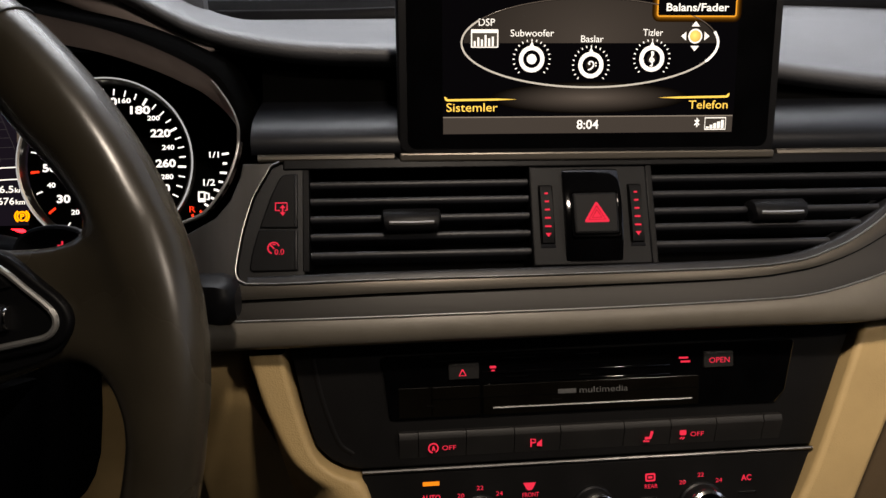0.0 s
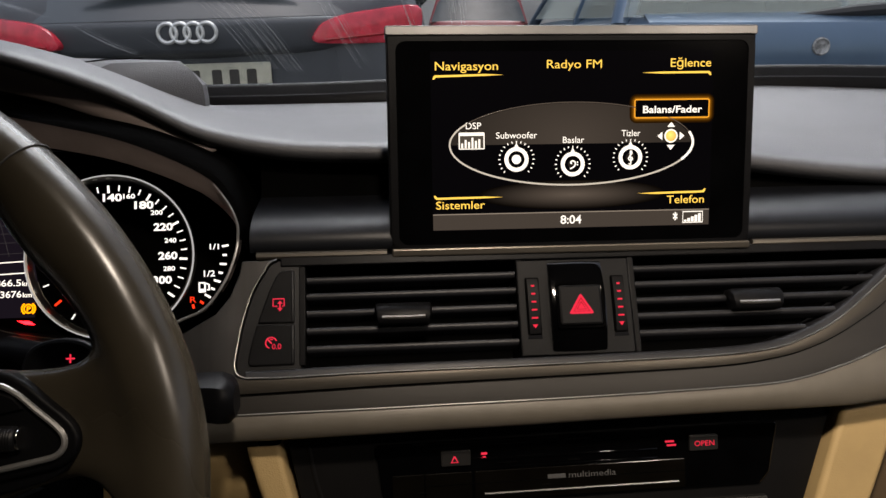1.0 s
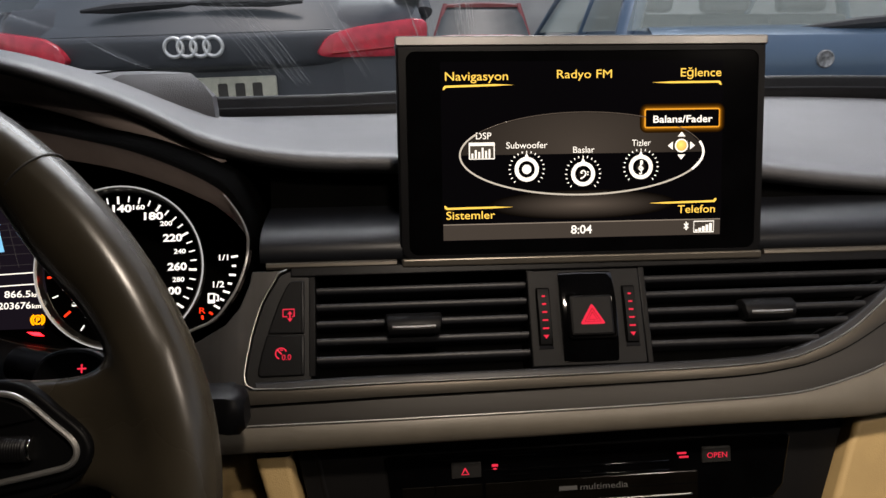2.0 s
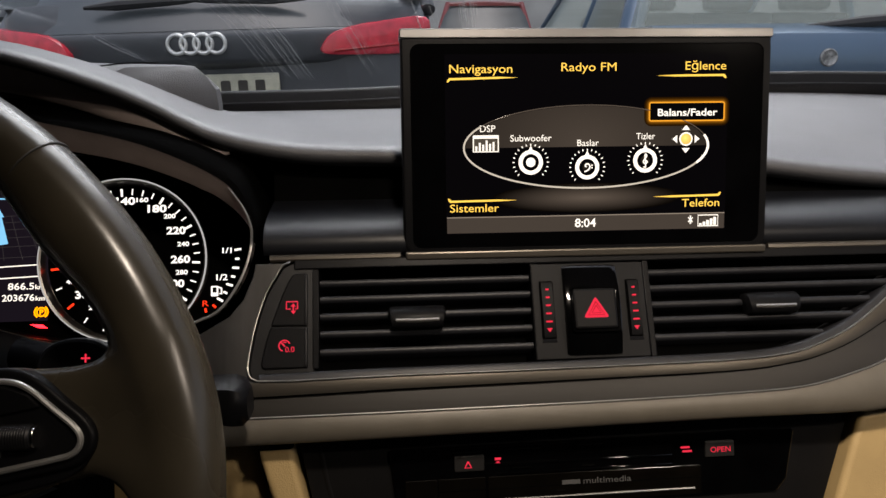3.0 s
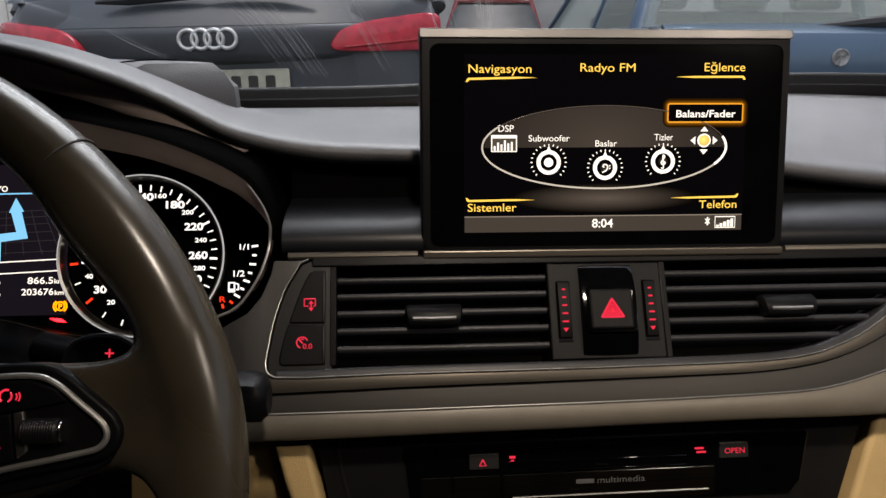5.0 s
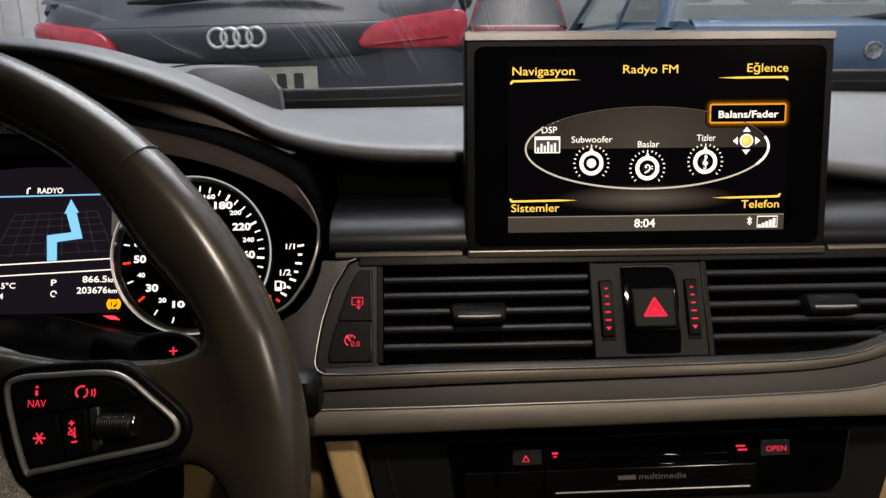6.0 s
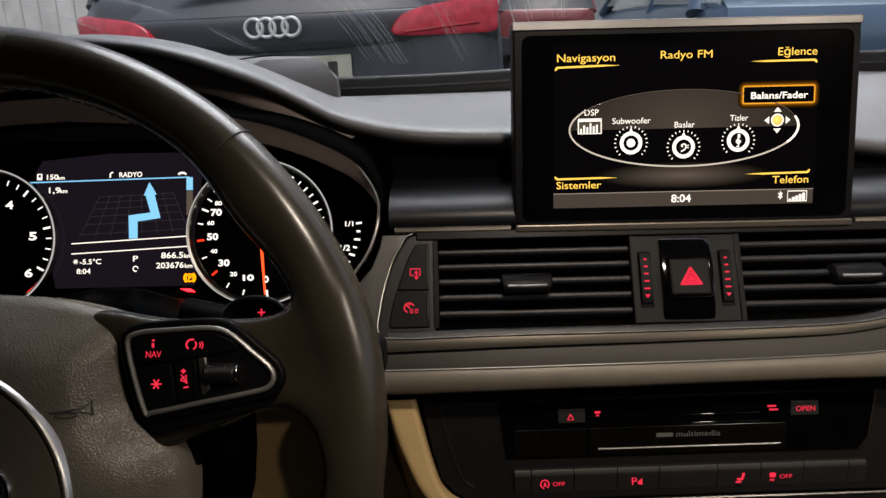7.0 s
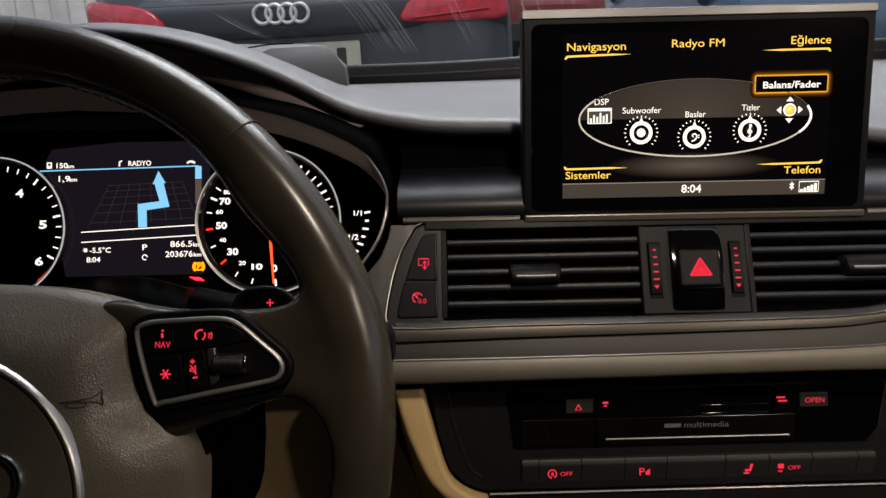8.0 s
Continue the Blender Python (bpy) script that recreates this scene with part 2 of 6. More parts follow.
def curve(points, steps=8, closed=False):
    """A smooth line through a few points (Catmull-Rom), of any dimension."""
    p = [np.array(q, float) for q in points]
    n = len(p)
    out = []
    for i in range(n if closed else n - 1):
        if closed:
            a, b, c, d = p[(i - 1) % n], p[i], p[(i + 1) % n], p[(i + 2) % n]
        else:
            b, c = p[i], p[i + 1]
            a = p[i - 1] if i else 2 * b - c
            d = p[i + 2] if i + 2 < n else 2 * c - b
        for k in range(steps):
            t = k / steps
            out.append(tuple(0.5 * (2 * b + (c - a) * t + (2 * a - 5 * b + 4 * c - d) * t * t + (3 * b - a - 3 * c + d) * t ** 3)))
    if not closed:
        out.append(tuple(p[-1]))
    return out


def along(x, table):
    """Height at x from a short table of (x, height), smoothly."""
    if x <= table[0][0]:
        return table[0][1]
    for i in range(len(table) - 1):
        (a, ha), (b, hb) = table[i], table[i + 1]
        if x <= b:
            t = (x - a) / (b - a)
            before = table[i - 1] if i else (2 * a - b, 2 * ha - hb)
            after = table[i + 2] if i + 2 < len(table) else (2 * b - a, 2 * hb - ha)
            ma = (hb - before[1]) / (b - before[0]) * (b - a)
            mb = (after[1] - ha) / (after[0] - a) * (b - a)
            return (2 * t ** 3 - 3 * t * t + 1) * ha + (t ** 3 - 2 * t * t + t) * ma + (3 * t * t - 2 * t ** 3) * hb + (t ** 3 - t * t) * mb
    return table[-1][1]


def tube(points, r, n=8, closed=False, flat=1.0):
    """A round bar along points; r is a number or one for each point. flat squeezes it along w."""
    p = [Vector(q) for q in points]
    m = len(p)
    rows, up = [], None
    for i in range(m):
        d = (p[(i + 1) % m] - p[i - 1]) if closed or 0 < i < m - 1 else (p[1] - p[0] if i == 0 else p[-1] - p[-2])
        d.normalize()
        if up is None:
            up = Vector((0, 0, 1)) if abs(d.z) < 0.9 else Vector((0, 1, 0))
        side = d.cross(up).normalized()
        up = side.cross(d).normalized()
        rr = r[i] if isinstance(r, (list, tuple)) else r
        rows.append([p[i] + side * rr * math.cos(2 * math.pi * k / n) + up * rr * flat * math.sin(2 * math.pi * k / n) for k in range(n)])
    return loft(rows, True, closed, not closed)


def lathe(profile, n=40, cu=0.0, cv=0.0):
    """Profile of (radius, w) turned about the w axis."""
    rows = [[(cu + r * math.cos(2 * math.pi * k / n), cv + r * math.sin(2 * math.pi * k / n), w) for k in range(n)] for r, w in profile]
    return loft(rows, True, False, True)


def dome(outline, centre, steps):
    """Rings of one outline shrunk towards a centre: steps of (scale, w)."""
    cu, cv = centre
    rows = [[(cu + (u - cu) * s, cv + (v - cv) * s, w) for u, v in outline] for s, w in steps]
    return loft(rows, True, False, True)


def frame_ring(outer, inner, w0, w1, bevel=0.0):
    """A flat frame between two outlines with as many points."""
    rows = [[(u, v, w0) for u, v in outer], [(u, v, w1) for u, v in outer], [(u, v, w1) for u, v in inner], [(u, v, w0) for u, v in inner]]
    return soften(loft(rows, True, True), bevel)


def grown(outline, d):
    """An outline moved outwards by d."""
    n, out = len(outline), []
    area = sum(outline[i][0] * outline[(i + 1) % n][1] - outline[(i + 1) % n][0] * outline[i][1] for i in range(n))
    s = 1 if area > 0 else -1
    for i in range(n):
        a, b = Vector(outline[i - 1]), Vector(outline[(i + 1) % n])
        t = (b - a).normalized()
        out.append((outline[i][0] + s * t.y * d, outline[i][1] - s * t.x * d))
    return out


def shrunk(bm, cu, cv, k):
    """A mesh drawn smaller about a point of its plane."""
    for q in bm.verts:
        q.co.x, q.co.y = cu + (q.co.x - cu) * k, cv + (q.co.y - cv) * k
    return bm


def words(name, text, u, v, w, size, material, parent, width=0.0, align='LEFT', label="", bold=0.0, turn=0.0):
    """Lettering in the built-in font, lying in u, v."""
    c = bpy.data.curves.new("lettering", 'FONT')
    c.body, c.size, c.align_x, c.offset, c.extrude = text, size, align, bold, 0.0
    c.resolution_u = 3
    tmp = bpy.data.objects.new("lettering", c)
    me = bpy.data.meshes.new_from_object(tmp)
    bpy.data.objects.remove(tmp)
    bpy.data.curves.remove(c)
    if width and len(me.vertices):
        xs = [q.co.x for q in me.vertices]
        k = width / (max(xs) - min(xs))
        for q in me.vertices:
            q.co.x *= k
    if turn:
        me.transform(Matrix.Rotation(radians(turn), 4, 'Z'))
    me.transform(Matrix.Translation((u, v, w)))
    me.materials.clear()
    me.materials.append(material)
    me.name = name
    ob = new(name, me)
    ob.parent = parent
    if label:
        ob["label"] = label
    return ob


def bar(u0, v0, u1, v1, r, w, n=6):
    return tube([(u0, v0, w), (u1, v1, w)], r, n, False, 0.4)


def line2(points, r, w):
    return tube([(u, v, w) for u, v in points], r, 6, False, 0.3)


def arc(cu, cv, ru, rv, a0, a1, n=40):
    return [(cu + ru * math.cos(radians(a0 + (a1 - a0) * k / n)), cv + rv * math.sin(radians(a0 + (a1 - a0) * k / n))) for k in range(n + 1)]


# the planes on which the fittings lie: u to the right, v up the face, w out of it
ON_SCREEN = pose(0, 0, 0.98, 80.63, 0, 2.5)
ON_VENTS = pose(0, -0.025, 0.833, 60.3, 0, 3)
ON_PLAYER = pose(0, -0.052, 0.707, 73.3, 0, 4)
ON_CLUSTER = pose(-0.32, 0.028, 0.82, 68.2, 0, 3)
ON_WHEEL = pose(-0.392, -0.2434, 0.7885, 67.2, 0, 2)
ON_DASH = pose(0, 0, 0, 0, 0, 3)


# ---- the dashboard ----
dash = thing("dashboard", ON_DASH, "dark grey grained dashboard with brushed grey decor bands and instrument hood", "dashboard", kind="structure")

# height of the lower edge of the top pad's front lip: it climbs over the instruments as a hood
LIP = [(-0.80, 0.880), (-0.70, 0.893), (-0.62, 0.920), (-0.56, 0.944), (-0.50, 0.960), (-0.44, 0.968), (-0.387, 0.965), (-0.351, 0.957), (-0.315, 0.942),
       (-0.279, 0.922), (-0.246, 0.904), (-0.203, 0.893), (-0.156, 0.889), (0.0, 0.886), (0.10, 0.882), (0.14, 0.8775), (0.20, 0.8700), (0.27, 0.8640), (0.8, 0.835)]
BACK = [(-0.8, 0.90), (-0.2, 0.903), (0.0, 0.907), (0.3, 0.921), (0.8, 0.908)]


def top_pad():
    rows = []
    for i in range(141):
        x = -0.8 + 1.6 * i / 140
        z = along(x, LIP)
        rise = max(0.0, min(1.0, (z - 0.893) / 0.07))
        b = along(x, BACK)
        crown = z + 0.0155 - 0.0045 * rise
        bow = max(0.0, (rise - 0.45) / 0.55)
        y0 = 0.026 - 0.004 * rise - 0.026 * bow * bow * (3 - 2 * bow)
        t = crown - z
        prof = [(0.13, z - 0.006), (0.055, z - 0.003), (y0 + 0.0120, z), (y0 + 0.0092, z + t * 0.03), (y0 + 0.0052, z + t * 0.18), (y0 + 0.0018, z + t * 0.38), (y0 + 0.0008, z + t * 0.52), (y0 + 0.0014, z + t * 0.70), (y0 + 0.0040, z + t * 0.86),
                (y0 + 0.0095, z + t * 0.95), (y0 + 0.022, z + t * 0.99), (y0 + 0.045, crown), (0.13, crown + (b + 0.004 - crown) * (0.25 - 0.05 * rise)), (0.20, crown + (b - crown) * 0.7), (0.30, b), (0.34, b - 0.002), (0.36, b - 0.02)]
        rows.append([(x, y, h) for y, h in prof])
    return loft(rows)


part("top_pad", top_pad(), PAD, dash, "grey grained upper dash pad with raised hood", 60)


def fascia(prof_of):
    """A band along the dash below the pad; prof_of gives its section at the pad's height z."""
    rows = []
    for i in range(101):
        x = -0.209 + (0.8 + 0.209) * i / 100
        rows.append([(x, y, h) for y, h in prof_of(along(x, LIP))])
    return loft(rows)


SHELF_SECTION = ((-0.0200, 0.8420), (-0.0211, 0.8436), (-0.0212, 0.8460), (-0.0205, 0.8492), (-0.0188, 0.8522), (-0.0160, 0.8550), (-0.0122, 0.8574), (-0.0070, 0.8595), (0.000, 0.8611), (0.012, 0.8627), (0.026, 0.8638), (0.040, 0.8645))
part("middle_fascia", fascia(lambda z: SHELF_SECTION), SHELF, dash, "dark satin shelf below the pad", 40)
# sheenless black puts the shade under the lip into the recess's colour
part("recess", fascia(lambda z: ((0.040, 0.8645), (0.043, 0.868), (0.046, 0.875), (0.05, z + 0.002))), VOID, dash, "recess under the pad's lip, coloured black for its shade", 60)
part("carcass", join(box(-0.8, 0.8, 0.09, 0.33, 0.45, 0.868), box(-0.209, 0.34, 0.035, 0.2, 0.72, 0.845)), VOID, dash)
# thin bright strip between fascia and vents, broken by the screen
for u0, u1 in ((-0.205, -0.122), (0.1235, 0.50)):
    part("metal_strip", tube([(u0 + (u1 - u0) * k / 10, -0.0215, 0.8402) for k in range(11)], 0.0024, 8), DECOR, dash, "thin satin metal strip")

# decor below the vents: its lines sweep up towards the passenger's side
L0 = [(-0.30, -0.0712), (-0.20, -0.0697), (-0.13, -0.0685), (-0.05, -0.0682), (0.01, -0.0677), (0.092, -0.0665), (0.130, -0.0632), (0.1503, -0.0576), (0.1711, -0.0486), (0.1932, -0.0342), (0.235, -0.0020), (0.27, 0.029)]
L1 = [(-0.30, -0.0803), (-0.16, -0.0773), (-0.126, -0.0765), (0.0, -0.0748), (0.0915, -0.0730), (0.130, -0.0692), (0.1515, -0.0645), (0.172, -0.0570), (0.193, -0.0462), (0.212, -0.0345), (0.2415, -0.0096), (0.2765, 0.0214)]
L2 = [(-0.30, -0.0914), (-0.15, -0.0910), (-0.093, -0.0905), (0.0085, -0.0894), (0.0895, -0.0876), (0.1272, -0.0860), (0.1485, -0.0830), (0.1690, -0.0780), (0.1900, -0.0715), (0.235, -0.053), (0.28, -0.0275), (0.32, -0.0035)]
L3 = [(-0.30, -0.1098), (-0.15, -0.1085), (-0.093, -0.1077), (-0.035, -0.1071), (0.009, -0.1062), (0.09, -0.1050), (0.166, -0.1045), (0.1925, -0.1030), (0.26, -0.0950), (0.32, -0.0815), (0.40, -0.06), (0.48, -0.04)]
decor = thing("decor_panel", ON_VENTS, "layered dark and warm grey decor bands curving below the air vents", "trim", kind="structure")


def band(lower, upper, bulge, depth, rows_n=8, tuck=0.0):
    a, b = curve(lower, 10), curve(upper, 10)
    rows = []
    for (u0, v0), (u1, v1) in zip(a, b):
        row = [(u1, v1, depth - 0.012)]
        for k in range(rows_n + 1):
            t = k / rows_n
            w = depth + bulge * math.sin(math.pi * min(max(t, 0.0), 1.0)) ** 0.7
            row.append((u1 + (u0 - u1) * t, v1 + (v0 - v1) * t + 0.5 * tuck * t ** 3, w - tuck * t ** 3))
        row.append((u0, v0 + 0.5 * tuck, depth - 0.02 - tuck))
        rows.append(row)
    return loft(rows)


part("bright_lip", band(L1, L0, 0.0003, 0.002), mat("brushed_lip_metal", (0.062, 0.055, 0.045), 0.36, 0.75, vary=0.12, scale=70, bump=0.08, bump_scale=260, stretch=(0.04, 1, 1)), decor, "narrow brushed metal lip", 60)
part("dark_band", band(L2, L1, 0.0002, -0.001), DECOR_DARK, decor, "dark brushed band", 60)
part("grey_band", band(L3, L2, 0.0008, 0.000, 10, 0.0045), TRIM_GREY, decor, "warm grey satin band", 60)
part("groove", tube([(u, v, 0.0012) for u, v in curve(L1, 10)], 0.0007, 6), VOID, decor, "dark groove below the lip")
part("edge_line", tube([(u, v + 0.0003, 0.0011) for u, v in curve(L2, 10)], 0.0006, 8), ALU, decor, "fine bright edge of the grey band")
EDGE = [(-0.1905, 0.0050), (-0.1958, 0.0024), (-0.1993, -0.0036), (-0.2027, -0.0093), (-0.2061, -0.0161), (-0.2094, -0.0260), (-0.2127, -0.0383), (-0.2157, -0.0556), (-0.2161, -0.0615), (-0.2146, -0.0662), (-0.2100, -0.0690)]
CH = curve(EDGE, 4) + \
    [(u, v) for u, v in curve(L0, 10) if u > -0.2]
part("chrome_line", tube([(u, v, 0.0032) for u, v in CH], 0.0006, 8), LINE_METAL, decor, "thin bright metal line")
# grey corner between the vents and the instruments
corner = [(u - 0.0004, v) for u, v in EDGE] + [(-0.2098, -0.0702), (-0.25, -0.0708), (-0.30, -0.0714), (-0.30, -0.0640), (-0.2620, -0.0475), (-0.2436, -0.0374), (-0.2284, -0.0285), (-0.2200, -0.0181), (-0.2143, -0.0038), (-0.2127, 0.0048)]
part("corner_panel", prism(corner, -0.02, 0.0012, 0.0012, 3), CORNER, decor, "dark brushed corner beside the instruments")
# black rim that holds vents and buttons
surround = thing("vent_surround", ON_VENTS, "black plastic surround that holds the air vents", "trim", kind="structure")
top_edge = [(-0.1885, 0.0068), (0.5, 0.0068), (0.5, 0.0004), (-0.1885, 0.0004)]
part("upper_rail", prism(top_edge, -0.03, 0.002, 0.0008), RAIL, surround)
lowrail = [(u, v + 0.0005) for u, v in curve(L0, 10) if u > -0.2135]
rail_rows = [[(u, v, 0.0022), (u - 0.0006, v + 0.0036, 0.0021), (u - 0.0009, v + 0.0046, 0.0010), (u - 0.0010, v + 0.0050, -0.03)] for u, v in lowrail]
part("lower_rail", loft(rail_rows), SLAT, surround, "", 60)
part("backing", box(-0.215, 0.34, -0.068, 0.006, -0.05, -0.034), VOID, surround)


def edge_u(v):
    """Where the sweeping lip ends a line at height v."""
    best = 0.5
    for u, w in curve(L0, 20):
        if u > 0.05 and w + 0.0050 >= v:
            best = u
            break
    return best


# ---- air vents ----
def slat(u0, u1, v, slant):
    """A blade with a rounded nose, tilted a little."""
    sec = [(0.0020, -0.004), (0.0020, -0.0012), (0.0016, 0.0001), (0.0006, 0.0008), (-0.0010, 0.0009), (-0.0020, 0.0003), (-0.0025, -0.0014), (-0.0014, -0.012), (0.0016, -0.012)]
    rows = []
    for k in range(9):
        u = u0 + (u1 - u0) * k / 8
        rows.append([(u, v + a + b * slant, b - 0.0025) for a, b in sec])
    return loft(rows, True, False, True)


def air_vent(name, u0, u1, heights, tab_u, tab_v, curved):
    vent = thing(name, ON_VENTS, "black air vent with horizontal slats and a chrome-tipped tab", "air vent", "dashboard air vents")
    for v in heights:
        end = min(u1, edge_u(v) - 0.003) if curved else u1
        part("slat", slat(u0, end, v, 0.25), SLAT, vent, "", 40)
    side = [(u0 - 0.0045, 0.0004), (u0 - 0.0005, 0.0004), (u0 - 0.0005, -0.0625), (u0 - 0.0045, -0.0625)]
    part("cheek", prism(side, -0.03, 0.0012, 0.0006), RAIL, vent)
    if not curved:
        part("cheek", prism([(u + (u1 - u0) + 0.005, v) for u, v in side], -0.03, 0.0012, 0.0006), RAIL, vent)
    # the tab: a wedge that wraps one slat
    section = ((0.0070, -0.004), (0.0066, 0.0030), (0.0024, 0.0078), (-0.0040, 0.0086), (-0.0066, 0.0070), (-0.0076, 0.0040), (-0.0072, -0.004))
    tab = part("tab", soften(loft([[(tab_u + s * (0.0182 + 0.22 * min(a, 0.0)) * k, tab_v - 0.001 + (a + 0.001) * g, b * g - 0.004 * (1 - g)) for a, b in section]
                                   for s, k, g in ((-1, 1.0, 0.55), (-1, 0.985, 0.82), (-1, 0.94, 0.97), (-1, 0.86, 1.0), (1, 0.86, 1.0), (1, 0.94, 0.97), (1, 0.985, 0.82), (1, 1.0, 0.55))], True, False, True), 0.0006), RAIL, vent, "black sliding tab", 50)
    part("bright_insert", tube([(tab_u - 0.0135 + 0.027 * k / 6, tab_v - 0.0035 + 0.0004 * abs(k - 3) / 3, 0.0086 - 0.0003 * abs(k - 3)) for k in range(7)], 0.0014, 8), ALU, tab, "bright chrome insert")
    return vent


air_vent("air_vent", -0.1725, -0.0376, (-0.0080, -0.0185, -0.0295, -0.0406, -0.0520), -0.1114, -0.0320, False)
air_vent("air_vent", 0.0420, 0.36, (-0.0068, -0.0173, -0.0282, -0.0383, -0.0496), 0.1210, -0.0300, True)

# ---- two keys left of the vents ----
keys = thing("dashboard_key_pair", ON_VENTS, "two black dashboard keys with red lit symbols", "buttons")
part("tray", prism([(-0.1757, 0.0036)] + [(u + 0.0006, v - 0.0006) for u, v in EDGE] + [(-0.1990, -0.0690), (-0.1757, -0.0688)], -0.02, 0.0006, 0.0006), SOFT_RIM, keys, "dark grey tray")
k_up = part("button", prism([(-0.1798, -0.0020), (-0.1872, -0.0022), (-0.1893, -0.0032), (-0.1916, -0.0066), (-0.1957, -0.0154), (-0.1991, -0.0251), (-0.2026, -0.0354), (-0.1798, -0.0358)], -0.002, 0.0022, 0.0009), KEY, keys)
k_lo = part("button", prism([(-0.2030, -0.0362), (-0.2058, -0.0461), (-0.2082, -0.0575), (-0.2080, -0.0606), (-0.2062, -0.0619), (-0.1798, -0.0617), (-0.1798, -0.0366)], -0.002, 0.0022, 0.0009), KEY, keys)
# lighter plastic on the right flank paints in the light on the bevel
for lo, hi, button in ((-0.0355, -0.0026, k_up), (-0.0612, -0.0369, k_lo)):
    part("flank", box(-0.1820, -0.1800, lo, hi, 0.0, 0.0027, 0.0009), SATIN, button, "key flank in lighter plastic that imitates light on it")
SX, SY, SW = -0.1895, -0.0228, 0.0026
part("symbol", shrunk(join(line2([(SX - 0.0010, SY - 0.0026), (SX - 0.0042, SY - 0.0026), (SX - 0.0042, SY + 0.0030), (SX + 0.0042, SY + 0.0030), (SX + 0.0042, SY - 0.0026), (SX + 0.0026, SY - 0.0026)], 0.0005, SW),
                    line2([(SX + 0.0010, SY + 0.0012), (SX + 0.0010, SY - 0.0060)], 0.0005, SW),
                    prism([(SX - 0.0010, SY - 0.0040), (SX + 0.0030, SY - 0.0040), (SX + 0.0010, SY - 0.0066)], SW - 0.0002, SW + 0.0002),
                    prism([(SX - 0.0010, SY - 0.0008), (SX + 0.0030, SY - 0.0008), (SX + 0.0010, SY + 0.0016)], SW - 0.0002, SW + 0.0002)), SX, SY, 0.82), RED, k_up, "red lit screen symbol")
SX, SY = -0.1940, -0.0478
part("symbol", shrunk(join(line2(arc(SX, SY, 0.0040, 0.0040, 20, 250, 24), 0.00045, SW), line2([(SX - 0.0032, SY + 0.0032), (SX + 0.0004, SY - 0.0006)], 0.0005, SW),
                    line2(arc(SX, SY, 0.0026, 0.0026, 60, 110, 6), 0.0004, SW)), SX, SY, 0.84), RED, k_lo, "red lit gauge symbol")
words("reading", "0.0", SX + 0.0004, SY - 0.0040, SW, 0.0048, RED, k_lo)

# ---- hazard panel with two thumb wheels ----
hz = thing("hazard_panel", ON_VENTS, "centre panel with gloss black plate and red hazard button", "control panel")
part("plate", prism(rrect(-0.0368, 0.0372, -0.0622, -0.0002, 0.0012), -0.03, 0.0016, 0.0006), mat("dark_grey_plate", (0.0070, 0.0070, 0.0076), 0.46, bump=0.05, spec=0.12), hz, "dark grey plate")
rows = []
for k in range(49):
    v = -0.0311 + 0.0293 * math.sin(math.pi / 2 * (k - 24) / 24)
    d = min(0.0016, v + 0.0604, -0.0018 - v)
    inset = 0.0016 - math.sqrt(max(0.0, 0.0016 ** 2 - (0.0016 - d) ** 2))
    w, u0, u1 = 0.0080 - 6.5 * (v + 0.0311) ** 2 - 0.3 * inset, -0.0168 + inset, 0.0189 - inset
    across = [u0 + 0.0007 + (u1 - u0 - 0.0014) * j / 8 for j in range(9)]
    sag = [w - 2.2 * (u - 0.00105) ** 2 for u in across]
    rows.append([(u0, v, -0.004), (u0, v, sag[0] - 0.0007), (u0 + 0.0002, v, sag[0] - 0.0002)] + list(zip(across, [v] * 9, sag)) + [(u1 - 0.0002, v, sag[8] - 0.0002), (u1, v, sag[8] - 0.0007), (u1, v, -0.004)])
bowed = loft(rows, True, False, True)
part("gloss_insert", bowed, PIANO, hz, "bowed gloss black insert", 40)
part("button_surround", frame_ring(rrect(-0.0138, 0.0170, -0.0462, -0.0170, 0.0022), rrect(-0.0128, 0.0160, -0.0450, -0.0182, 0.0020), 0.002, 0.0086, 0.0004), PIANO, hz, "gloss black rim")
hb = part("hazard_button", prism(rrect(-0.0124, 0.0156, -0.0446, -0.0186, 0.0018), 0.002, 0.0100, 0.0016), KEY, hz, "black hazard button")
tri = [(0.0018, -0.0240), (0.0100, -0.0375), (-0.0066, -0.0375)]
soft_tri = []
for k in range(3):
    (u0, v0), (u1, v1), (u2, v2) = tri[k - 1], tri[k], tri[(k + 1) % 3]
    for t in (0.0, 0.5, 1.0):
        q0, q1 = 0.10 * (1 - t) ** 2, 0.10 * t ** 2
        soft_tri.append((u1 + (u0 - u1) * q0 + (u2 - u1) * q1, v1 + (v0 - v1) * q0 + (v2 - v1) * q1))
part("triangle", prism(soft_tri, 0.0098, 0.0103, 0.0002), RED, hb, "red lit warning triangle")
for k in (0.62, 0.36):
    o = [(0.0017 + (u - 0.0017) * k, -0.0330 + (v + 0.0330) * k) for u, v in tri]
    part("inner_line", line2(o + o[:1], 0.00024, 0.0104), RED_DIM, hb, "darker triangle line")
